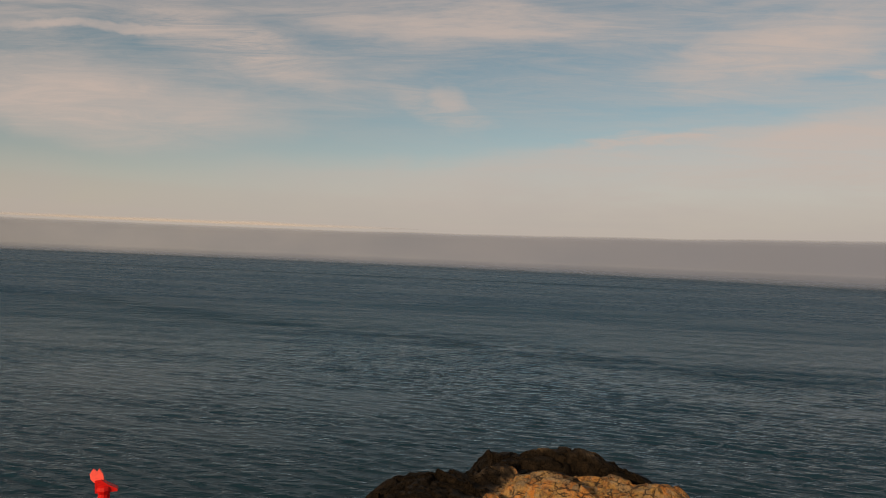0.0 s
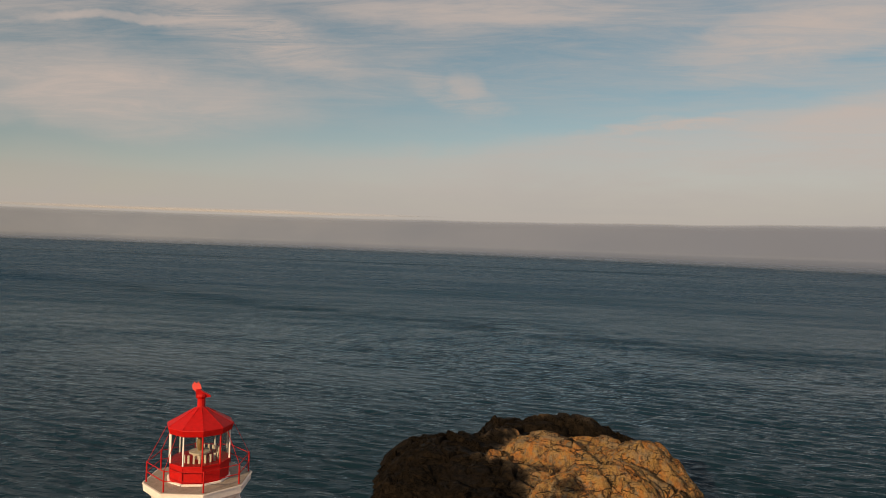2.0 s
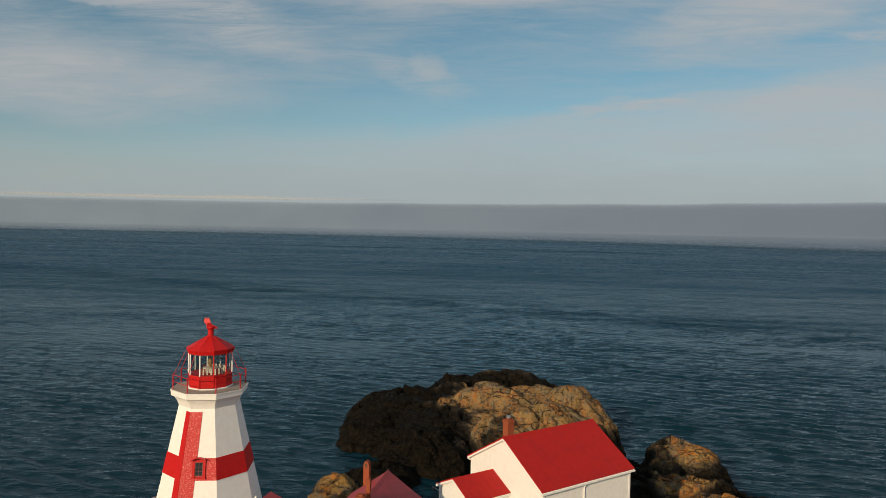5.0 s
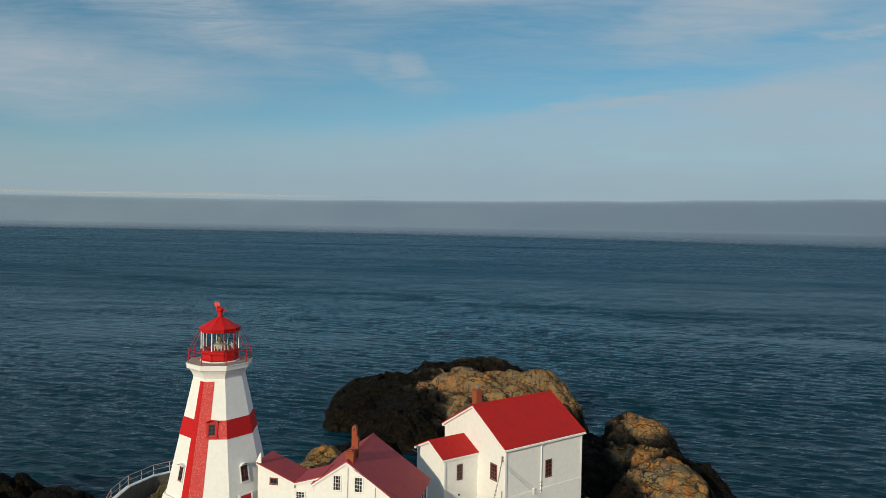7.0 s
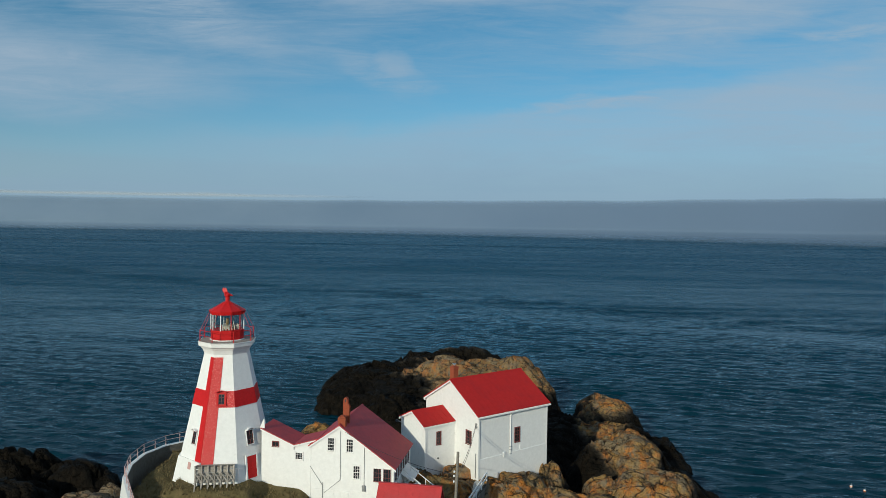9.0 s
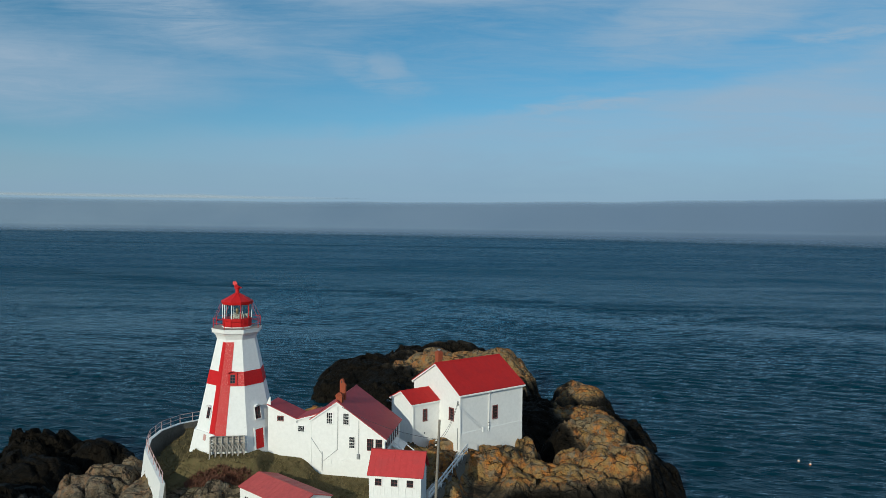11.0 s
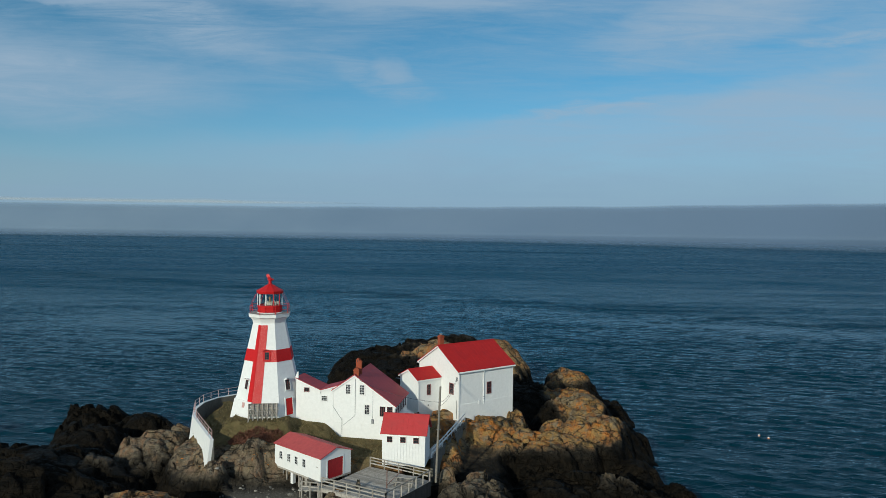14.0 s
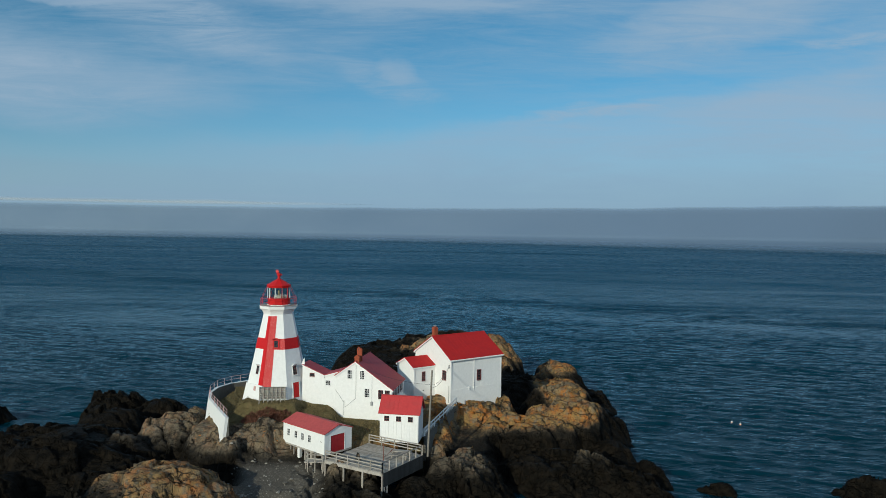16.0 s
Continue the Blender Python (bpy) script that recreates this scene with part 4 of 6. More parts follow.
def build_rock():
    rows, cols = GX.shape
    verts = np.stack([GX.ravel() + (0.25 * fractal(GX * 1.1, GY * 1.1, 81, 3)).ravel(), GY.ravel() + (0.25 * fractal(GX * 1.1, GY * 1.1, 91, 3)).ravel(), LAND.ravel()], 1)
    ids = np.arange(rows * cols).reshape(rows, cols)
    quads = np.stack([ids[:-1, :-1], ids[:-1, 1:], ids[1:, 1:], ids[1:, :-1]], -1).reshape(-1, 4)
    keep = (LAND.ravel()[quads] > -1.5).any(1)
    quads = quads[keep]
    used = np.unique(quads)
    back = np.zeros(rows * cols, int); back[used] = np.arange(len(used))
    me = bpy.data.meshes.new("ground")
    me.from_pydata(verts[used].tolist(), [], back[quads].tolist())
    for name, field in (("turf", TURF), ("shingle", SHINGLE), ("tideline", TIDE_AND_SHADE), ("bare", BARE)):
        me.attributes.new(name, "FLOAT", "POINT").data.foreach_set("value", field.ravel()[used].astype(np.float32))
    me.polygons.foreach_set("use_smooth", np.ones(len(quads), bool))
    me.materials.append(ROCK)
    tagged(new("ground", me), "jointed tan and orange-lichened rock, black with weed towards the water", "rocky shore", kind="structure")


build_rock()


def ground_at(x, y):
    i, j = int(round((y - GY[0, 0]) / STEP)), int(round((x - GX[0, 0]) / STEP))
    return float(LAND[i, j])


# ---- the lighthouse ----
TOWER_TURN = radians(31)      # a corner of the octagon looks this far from -y towards +x
BASE_Z, NECK_Z, BASE_R, NECK_R = 8.2, 18.5, 4.25, 1.96
TX, TY = -0.55, 1.2


def tower_radius(z):
    return BASE_R + (NECK_R - BASE_R) * (z - BASE_Z) / (NECK_Z - BASE_Z)


def on_face(az, along, z, proud=0.0):
    """A point on the face of the octagon whose normal looks az degrees from -y towards +x."""
    ap = tower_radius(z) * math.cos(math.pi / 8) + proud
    a = radians(az)
    return Vector((ap * math.sin(a) + along * math.cos(a), -ap * math.cos(a) + along * math.sin(a), z))


def face_out(az):
    a, k = radians(az), (BASE_R - NECK_R) * math.cos(math.pi / 8) / (NECK_Z - BASE_Z)
    return Vector((math.sin(a), -math.cos(a), k)).normalized()


def face_panel(az, poly, thick=0.03, proud=0.0):
    """A thin panel on a face; poly: (along, z), where along is counted in halves of the face's width (-1 to 1) or, past 9, metres."""
    bm = bmesh.new()
    out = face_out(az)
    pts = []
    for u, z in poly:
        half = tower_radius(z) * math.sin(math.pi / 8)
        pts.append(on_face(az, u * half, z, proud))
    top = [bm.verts.new(p + out * thick) for p in pts]
    low = [bm.verts.new(p - out * 0.01) for p in pts]
    bm.faces.new(top); bm.faces.new(low[::-1])
    n = len(pts)
    for k in range(n):
        bm.faces.new((top[k], low[k], low[(k + 1) % n], top[(k + 1) % n]))
    return bm


def build_lighthouse():
    root = thing("lighthouse", pose(TX, TY, 0), "white shingled octagonal lighthouse with a large red cross and red lantern", "lighthouse")
    wall = part("tower_wall", lathe([(BASE_R + 0.12, BASE_Z - 1.2), (BASE_R, BASE_Z), (NECK_R, NECK_Z)], 8, TOWER_TURN), WHITE, root)
    # cornice that flares out under the gallery
    flare = [(NECK_R, NECK_Z), (NECK_R + 0.06, NECK_Z + 0.18), (NECK_R + 0.16, NECK_Z + 0.4), (NECK_R + 0.2, NECK_Z + 0.43), (NECK_R + 0.3, NECK_Z + 0.58), (NECK_R + 0.42, NECK_Z + 0.68)]
    part("cornice", lathe(flare, 8, TOWER_TURN), WHITE, root)
    part("gallery_edge", lathe([(2.4, 19.15), (2.45, 19.2), (2.48, 19.5), (2.52, 19.52), (2.52, 19.57)], 8, TOWER_TURN), TRIM, root)
    part("gallery_floor", lathe([(2.4, 19.565), (2.46, 19.59), (1.2, 19.61)], 8, TOWER_TURN), WOOD, root)
    # red cross: the upright turns round one corner, the beam runs round four faces
    low, high, b0, b1 = 9.3, 18.3, 14.15, 15.5
    part("cross_upright", face_panel(-36.5, [(0.45, low), (1.0, low), (1.0, high), (0.42, high)]), RED, root, "solid red half of the upright")
    part("cross_upright", face_panel(8.5, [(-1.0, low), (-0.32, low), (0.0, high), (-1.0, high)]), WORN, root, "worn red shingles with white showing through")
    for az, mat in ((-81.5, RED), (-36.5, RED), (8.5, WORN), (53.5, RED), (98.5, RED)):
        part("cross_beam", face_panel(az, [(-1.0, b0), (1.0, b0), (1.0, b1), (-1.0, b1)], 0.034), mat, root)
    # windows and doors
    window(root, facing(on_face(8.5, 0.0, 14.85, 0.06), face_out(8.5)), 0.5, 0.85, 2, 3, RED, DARKWOOD, 0.16, True)
    window(root, facing(on_face(-36.5, 0.1, 11.55, 0.04), face_out(-36.5)), 0.5, 1.05, 2, 3, TRIM, DARKWOOD, 0.07, True)
    window(root, facing(on_face(53.5, 0.0, 11.45, 0.04), face_out(53.5)), 0.62, 1.15, 2, 3, TRIM, DARKWOOD, 0.07, True)
    door = part("door", boxed(((-0.47, -0.04, -0.95), (0.47, 0.02, 0.95)), ((-0.37, -0.055, -0.8), (-0.05, -0.03, -0.05)), ((0.05, -0.055, -0.8), (0.37, -0.03, -0.05)), ((-0.37, -0.055, 0.08), (-0.05, -0.03, 0.8)), ((0.05, -0.055, 0.08), (0.37, -0.03, 0.8))), RED, root, "red panelled door",
                facing(on_face(53.5, -0.2, 9.05, 0.1), (math.sin(radians(53.5)), -math.cos(radians(53.5)), 0.1)))
    part("door_frame", boxed(((-0.6, -0.07, -0.97), (-0.47, 0.05, 1.08)), ((0.47, -0.07, -0.97), (0.6, 0.05, 1.08)), ((-0.47, -0.07, 0.95), (0.47, 0.05, 1.08))), TRIM, door)
    part("door_knob", lathe([(0.0, 0), (0.035, 0.01), (0.035, 0.05), (0.0, 0.06)], 8, 0, False), DARK, door, "", pose(0.38, -0.06, -0.05, 90))
    # boarded skirt round the foot
    part("skirt", face_panel(-36.5, [(-1.05, 7.6), (1.06, 7.6), (1.06, 9.75), (-1.05, 9.75)], 0.16), WHITE, root)
    part("skirt", face_panel(-81.5, [(-1.0, 7.6), (1.06, 7.6), (1.06, 9.75), (-1.0, 9.75)], 0.16), WHITE, root)
    part("vent_panel", face_panel(-36.5, [(0.05, 9.0), (0.3, 9.0), (0.3, 9.55), (0.05, 9.55)], 0.2), material("pink_vent", (0.5, 0.3, 0.27), 0.7), root)
    # railing
    rail_r = 2.33
    posts = []
    for k in range(8):
        a = TOWER_TURN + 2 * math.pi * k / 8
        posts.append(Vector((rail_r * math.sin(a), -rail_r * math.cos(a), 19.57)))
    for p in posts:
        part("railing_post", bar(p, p + Vector((0, 0, 1.0)), 0.07, sides=8), RED, root)
    for k in range(8):
        p, q = posts[k], posts[(k + 1) % 8]
        for h in (0.5, 0.95):
            part("railing_bar", bar(p + Vector((0, 0, h)), q + Vector((0, 0, h)), 0.045, sides=6), RED, root)
    # lantern: ten sides
    turn = TOWER_TURN
    part("lantern_base", lathe([(1.43, 19.6), (1.43, 19.64), (1.4, 19.66), (1.4, 20.4), (1.44, 20.42), (1.44, 20.5)], 10, turn), RED, root)
    part("base_trim", lathe([(1.49, 19.595), (1.49, 19.66), (1.41, 19.68)], 10, turn), TRIM, root)
    glass_lo, glass_hi = 20.5, 21.88
    for k in range(10):
        a, b = turn + 2 * math.pi * k / 10, turn + 2 * math.pi * (k + 1) / 10
        p, q = Vector((1.4 * math.sin(a), -1.4 * math.cos(a), 0)), Vector((1.4 * math.sin(b), -1.4 * math.cos(b), 0))
        part("mullion", bar(p + Vector((0, 0, glass_lo)), p + Vector((0, 0, glass_hi)), 0.06, 0.06), RED if math.sin(a - 0.46) > -0.4 and math.cos(a) > 0 else TRIM, root)
        ob = part("pane", slab([p * 0.99 + Vector((0, 0, glass_lo)), q * 0.99 + Vector((0, 0, glass_lo)), q * 0.99 + Vector((0, 0, glass_hi)), p * 0.99 + Vector((0, 0, glass_hi))], 0.012), GLASS, root)
        ob.visible_shadow = False
    roof = part("lantern_roof", lathe([(1.42, 21.86), (1.47, 21.88), (1.56, 22.17), (1.55, 22.2), (1.05, 22.5), (0.58, 22.75), (0.27, 22.93), (0.2, 22.98)], 10, turn), RED, root)
    for k in range(10):
        a = turn + 2 * math.pi * k / 10
        v = Vector((math.sin(a), -math.cos(a), 0))
        part("roof_rib", bar(v * 1.54 + Vector((0, 0, 22.2)), v * 0.27 + Vector((0, 0, 22.93)), 0.035), RED, roof)
    vent = part("ventilator", lathe([(0.28, 22.9), (0.19, 22.99), (0.18, 23.36), (0.22, 23.42), (0.26, 23.5), (0.24, 23.6), (0.1, 23.68)], 12, 0), RED, root)
    hood = [(-0.26, 23.42), (0.42, 23.44), (0.4, 23.53), (0.12, 23.68), (-0.08, 23.84), (-0.28, 23.8)]
    bm = prism([(x, z) for x, z in hood], -0.14, 0.14)
    part("hood", bm, RED, vent, "", pose(0, 0, 0, 0, 0, 27))
    tail = prism([(-0.16, 23.7), (0.04, 23.72), (0.1, 23.85), (0.06, 24.02), (-0.06, 24.2), (-0.12, 24.1), (-0.24, 24.19), (-0.34, 24.02), (-0.3, 23.84)], -0.035, 0.035)
    part("vane", tail, material("light_red", (0.72, 0.09, 0.08), 0.5, vary=0.2), vent, "faded pale red tail of the wind vane", pose(-0.1, -0.05, 0, 0, 0, 20))
    # lamp and inner fittings
    part("lamp_table", lathe([(0.3, 20.4), (0.32, 20.75), (0.5, 20.78), (0.5, 20.84), (0.2, 20.86)], 16, 0), CREAM, root, "cream painted lamp stand")
    for k in range(16):
        a = radians(-20 + 230 * k / 15)
        p = Vector((0.95 * math.sin(a), -0.95 * math.cos(a), 20.42))
        part("baluster", bar(p, p + Vector((0, 0, 0.46)), 0.1, 0.04), CREAM, root)
    part("lens", lathe([(0.07, 20.86), (0.13, 20.98), (0.15, 21.2), (0.13, 21.4), (0.06, 21.5)], 12, 0), BRASS, root, "small brass-framed lens")
    part("inner_floor", lathe([(1.3, 20.36), (1.3, 20.4), (0.05, 20.4)], 10, turn), CREAM, root)
    # stay wires from the roof to the railing
    for k in (1, 2, 3, 5, 6, 7):
        p = posts[k]
        a = math.atan2(p.x, -p.y)
        part("stay_wire", bar((1.52 * math.sin(a), -1.52 * math.cos(a), 22.15), p + Vector((0, 0, 0.95)), 0.02, sides=4), RED, root)
    return root


build_lighthouse()


# ---- the houses ----
def gable_walls(parent, x0, x1, y0, y1, low, eave, ridge_x, ridge, thick=0.2, mat=WHITE):
    """Four walls of a gabled house, its gables at y0 and y1."""
    poly = [(x0, low), (x1, low), (x1, eave), (ridge_x, ridge), (x0, eave)]
    part("gable_wall", prism(poly, y0, y0 + thick), mat, parent)
    part("gable_wall", prism(poly, y1 - thick, y1), mat, parent)
    part("side_wall", boxed(((x0, y0 + thick, low), (x0 + thick, y1 - thick, eave))), mat, parent)
    part("side_wall", boxed(((x1 - thick, y0 + thick, low), (x1, y1 - thick, eave))), mat, parent)


def roof_side(parent, xa, za, xb, zb, y0, y1, mat, thick=0.1, seams=0.0, name="roof_slope"):
    """One slope of a roof from its eave (xa, za) to its ridge (xb, zb), with raised seams."""
    ob = part(name, slab([(xa, y0, za), (xa, y1, za), (xb, y1, zb), (xb, y0, zb)], thick), mat, parent)
    if seams:
        n = max(2, int((y1 - y0) / seams))
        d = Vector((xb - xa, 0, zb - za)); up = Vector((-d.z, 0, d.x)).normalized()
        if up.z < 0:
            up = -up
        first = None
        for k in range(n + 1):
            y = y0 + 0.03 + (y1 - y0 - 0.06) * k / n
            if first is None:
                first = part("seam", bar(Vector((xa, 0, za)) + up * 0.003, Vector((xb, 0, zb)) + up * 0.003, 0.02, 0.02), mat, ob)
                first.matrix_basis = pose(0, y, 0)
            else:
                again(first, pose(0, y, 0), ob)
    return ob


def rake(parent, xa, za, xb, zb, y, mat=TRIM, deep=0.16):
    """A board under the sloping edge of a roof."""
    part("rake_board", prism([(xa, za - deep - 0.09), (xb, zb - deep - 0.09), (xb, zb - 0.09), (xa, za - 0.09)], y - 0.02, y + 0.02), mat, parent)


def chimney(parent, x, y, w, d, z0, z1, cap=0.05, label="red brick chimney"):
    ob = part("chimney", boxed(((x - w / 2, y - d / 2, z0), (x + w / 2, y + d / 2, z1 - 0.14))), BRICK, parent, label)
    part("chimney_cap", boxed(((x - w / 2 - cap, y - d / 2 - cap, z1 - 0.28), (x + w / 2 + cap, y + d / 2 + cap, z1 - 0.14)), ((x - w / 2, y - d / 2, z1 - 0.14), (x + w / 2, y + d / 2, z1 - 0.04)), ((x - w / 4, y - d / 4, z1 - 0.04), (x + w / 4, y + d / 4, z1 + 0.06)), bevel=0.01), BRICK, ob)
    return ob


def wall_at(x, y, z, out):
    return facing((x, y, z), out)


def build_fog_house():
    """The large house with the bright red roof, and the porch before its gable."""
    root = thing("fog_signal_house", pose(19.35, 7.4, 0, 0, 0, -53), "white gabled house with a bright red metal roof", "house")
    gable_walls(root, -4.2, 4.2, 0.25, 9.3, 4.6, 12.2, 0, 14.75)
    part("ridge_cap", prism([(-0.16, 14.86), (0, 14.98), (0.16, 14.86), (0, 14.92)], -0.02, 9.52), ROOF, root)
    for s in (-1, 1):
        slope = roof_side(root, s * 4.48, 12.24, 0, 14.93, 0.0, 9.5, ROOF, 0.09, 0.62)
        rake(root, s * 4.46, 12.24, 0, 14.93, 0.02); rake(root, s * 4.46, 12.24, 0, 14.93, 9.48)
        part("fascia", boxed(((s * 4.4 - 0.03, 0.02, 11.95), (s * 4.4 + 0.03, 9.48, 12.17))), TRIM, root)
        part("soffit", boxed(((min(s * 4.2, s * 4.38), 0.05, 11.95), (max(s * 4.2, s * 4.38), 9.45, 11.99))), TRIM, root)
    part("gutter", boxed(((4.44, 0.02, 12.02), (4.56, 9.5, 12.1))), TRIM, root)
    pipe = part("downpipe", bar((4.45, 4.3, 12.0), (4.26, 4.3, 11.7), 0.09, sides=8), TRIM, root)
    part("pipe_run", bar((4.26, 4.3, 11.7), (4.26, 4.3, 7.7), 0.09, sides=8), TRIM, pipe)
    for z in (8.6, 8.3, 7.9):
        part("bracket", boxed(((4.19, 4.2, z), (4.33, 4.4, z + 0.06))), STEEL, pipe)
    for x in (-4.2, 4.2):
        part("corner_board", boxed(((x - 0.09, 0.22, 4.6), (x + 0.09, 0.4, 12.05))), TRIM, root)
    part("corner_board", boxed(((4.1, 9.14, 4.6), (4.23, 9.32, 12.05))), TRIM, root)
    part("foundation_line", boxed(((4.2, 0.3, 4.6), (4.245, 9.32, 8.05))), WHITE, root)
    window(root, wall_at(4.205, 5.2, 9.65, (1, 0, 0)), 0.62, 1.4, 2, 4, DARKWOOD, DARKWOOD, 0.06)
    window(root, wall_at(2.8, 0.245, 9.85, (0, -1, 0)), 0.72, 1.25, 3, 4, DARKWOOD, DARKWOOD, 0.07)
    part("vent_plate", boxed(((4.19, 5.55, 8.15), (4.23, 5.95, 8.6))), TRIM, root)
    part("meter_box", boxed(((4.2, 3.4, 7.75), (4.32, 3.65, 8.25)), bevel=0.02), TRIM, root)
    part("insulator_rack", boxed(((3.9, 0.1, 11.0), (3.96, 0.3, 11.5)), ((4.0, 0.05, 11.1), (4.06, 0.3, 11.2)), ((4.0, 0.05, 11.35), (4.06, 0.3, 11.45))), STEEL, root)
    part("corner_pipe", bar((3.95, 0.18, 6.3), (3.95, 0.18, 8.6), 0.08, sides=8), STEEL, root)
    chimney(root, -0.42, 0.85, 0.58, 0.58, 14.2, 16.1)
    cap = part("flue", lathe([(0.14, 16.0), (0.14, 16.25), (0.2, 16.27), (0.2, 16.31)], 10), STEEL, root, "", pose(-0.42, 0.85, 0))

    porch = thing("entrance_porch", pose(19.35, 7.4, 0, 0, 0, -53), "small white gabled porch with a red roof built against the house", "porch")
    gable_walls(porch, -3.4, 0.6, -3.3, 0.24, 5.6, 10.95, -1.4, 11.92)
    for xe, s in ((-3.62, -1), (0.78, 1)):
        roof_side(porch, xe, 10.97, -1.4, 12.06, -3.55, 0.22, ROOF, 0.08, 0.62)
        rake(porch, xe, 10.97, -1.4, 12.06, -3.53)
        part("fascia", boxed(((xe - s * 0.05 - 0.025, -3.53, 10.72), (xe - s * 0.05 + 0.025, 0.2, 10.9))), TRIM, porch)
    for x in (-3.4, 0.6):
        part("corner_board", boxed(((x - 0.08, -3.34, 5.6), (x + 0.08, -3.18, 10.85))), TRIM, porch)
    window(porch, wall_at(0.605, -1.7, 9.55, (1, 0, 0)), 0.45, 1.2, 2, 4, DARKWOOD, DARKWOOD, 0.06)
    part("pipe_hole", lathe([(0.0, 0), (0.08, 0.0), (0.08, 0.05), (0.0, 0.05)], 10, 0, False), DARK, porch, "", pose(0.61, -1.75, 7.6, 0, 90))
    # balcony at the back of the porch
    part("lamp_arm", bar((-3.4, -3.2, 10.3), (-4.1, -3.4, 10.4), 0.05), STEEL, porch)
    part("lamp_head", boxed(((-4.3, -3.55, 10.25), (-3.95, -3.3, 10.45)), bevel=0.03), DARK, porch)


build_fog_house()


def build_keepers_house():
    """The keeper's house with the long faded roof, and the passage that joins it to the tower."""
    at = pose(7.4, -1.25, 0, 0, 0, -9)
    root = thing("keepers_house", at, "white clapboard keeper's house with a long faded red roof", "house")
    deep = 6.6
    poly = [(0, 4.8), (7.4, 4.8), (7.4, 9.5), (2.65, 12.8), (0, 10.98)]
    part("gable_wall", prism(poly, 0, 0.2), WHITE, root)
    part("gable_wall", prism(poly, deep - 0.2, deep), WHITE, root)
    part("side_wall", boxed(((0, 0.2, 4.8), (0.2, deep - 0.2, 10.95))), WHITE, root)
    part("side_wall", boxed(((7.2, 0.2, 4.8), (7.4, deep - 0.2, 9.45))), WHITE, root)
    roof_side(root, 7.66, 9.5, 2.65, 12.95, -0.15, deep + 0.15, FADED, 0.09)
    roof_side(root, -0.12, 11.0, 2.65, 12.95, -0.15, deep + 0.15, FADED, 0.09)
    part("ridge_cap", prism([(2.5, 12.88), (2.65, 12.99), (2.8, 12.88), (2.65, 12.93)], -0.16, deep + 0.16), FADED, root)
    for xe, ze in ((7.64, 9.5), (-0.1, 11.0)):
        rake(root, xe, ze, 2.65, 12.95, -0.13); rake(root, xe, ze, 2.65, 12.95, deep + 0.13)
    part("corner_board", boxed(((-0.02, -0.03, 4.8), (0.12, 0.0, 10.95))), TRIM, root)
    part("corner_board", boxed(((7.3, -0.03, 4.8), (7.43, 0.0, 9.4))), TRIM, root)
    for x, z in ((1.9, 11.2), (3.56, 11.2), (4.18, 8.95)):
        window(root, wall_at(x, 0, z, (0, -1, 0)), 0.6, 1.14, 3, 4, TRIM, TRIM, 0.07)
    for x in (6.0, 6.85):
        window(root, wall_at(x, 0, 8.85, (0, -1, 0)), 0.66, 1.15, 3, 3, TRIM, DARKWOOD, 0.05)
    for k in range(6):
        window(root, wall_at(7.4, 0.75 + k * 0.95, 8.75, (1, 0, 0)), 0.72, 1.0, 2, 2, TRIM, DARKWOOD, 0.06)
    part("porch_roof", slab([(7.4, 3.0, 8.0), (7.4, 5.6, 8.0), (8.5, 5.6, 7.4), (8.5, 3.0, 7.4)], 0.08), TRIM, root)
    for x in (1.5, 2.85):
        part("cellar_panel", boxed(((x, -0.025, 6.75), (x + 0.65, 0.0, 7.15))), TRIM, root)
    part("batten_line", boxed(((0.0, -0.02, 7.22), (5.4, 0.0, 7.27))), TRIM, root)
    part("conduit", bar((2.75, -0.03, 12.4), (2.75, -0.03, 8.2), 0.045, sides=6), STEEL, root)
    part("conduit", bar((2.75, -0.03, 8.2), (1.35, -0.03, 7.0), 0.045, sides=6), STEEL, root)
    part("conduit", bar((0.05, -0.03, 9.2), (1.2, -0.03, 7.6), 0.05, sides=6), STEEL, root)
    part("conduit", bar((1.2, -0.03, 7.9), (1.2, -0.03, 6.0), 0.06, sides=6), STEEL, root)
    part("conduit", bar((4.85, -0.03, 11.2), (4.85, -0.03, 7.6), 0.045, sides=6), STEEL, root)
    part("meter_box", boxed(((4.7, -0.16, 7.4), (4.98, 0, 7.9)), bevel=0.03), STEEL, root)
    chimney(root, 2.75, 0.55, 0.62, 0.6, 12.2, 13.55)
    chimney(root, 2.92, 1.5, 0.28, 0.28, 12.2, 14.3, 0.03, "slender red brick flue")
    # tall narrow flue with a rounded top
    bm = prism([(0.9, 11.6), (1.32, 11.6), (1.32, 13.3), (1.26, 13.5), (1.11, 13.6), (0.96, 13.5), (0.9, 13.3)], 6.35, 6.75)
    flue = part("flue", bm, BRICK, root, "narrow brick flue with a rounded top")
    part("flue_hole", prism([(1.05, 13.15), (1.17, 13.15), (1.17, 13.38), (1.11, 13.44), (1.05, 13.38)], 6.33, 6.36), DARK, flue)

    link = thing("passage", at, "low white passage with a dipping red roof between tower and house", "passage")
    back = 2.5
    part("front_wall", prism([(-4.4, 6.4), (-0.02, 6.4), (-0.02, 11.3), (-1.39, 10.9), (-4.4, 12.12)], 0.02, 0.2), WHITE, link)
    part("back_wall", prism([(-4.4, 6.4), (-0.02, 6.4), (-0.02, 11.3), (-1.39, 10.9), (-4.4, 12.12)], back - 0.2, back), WHITE, link)
    roof_side(link, -1.37, 11.0, -4.45, 12.26, -0.12, back + 0.1, FADED, 0.08)
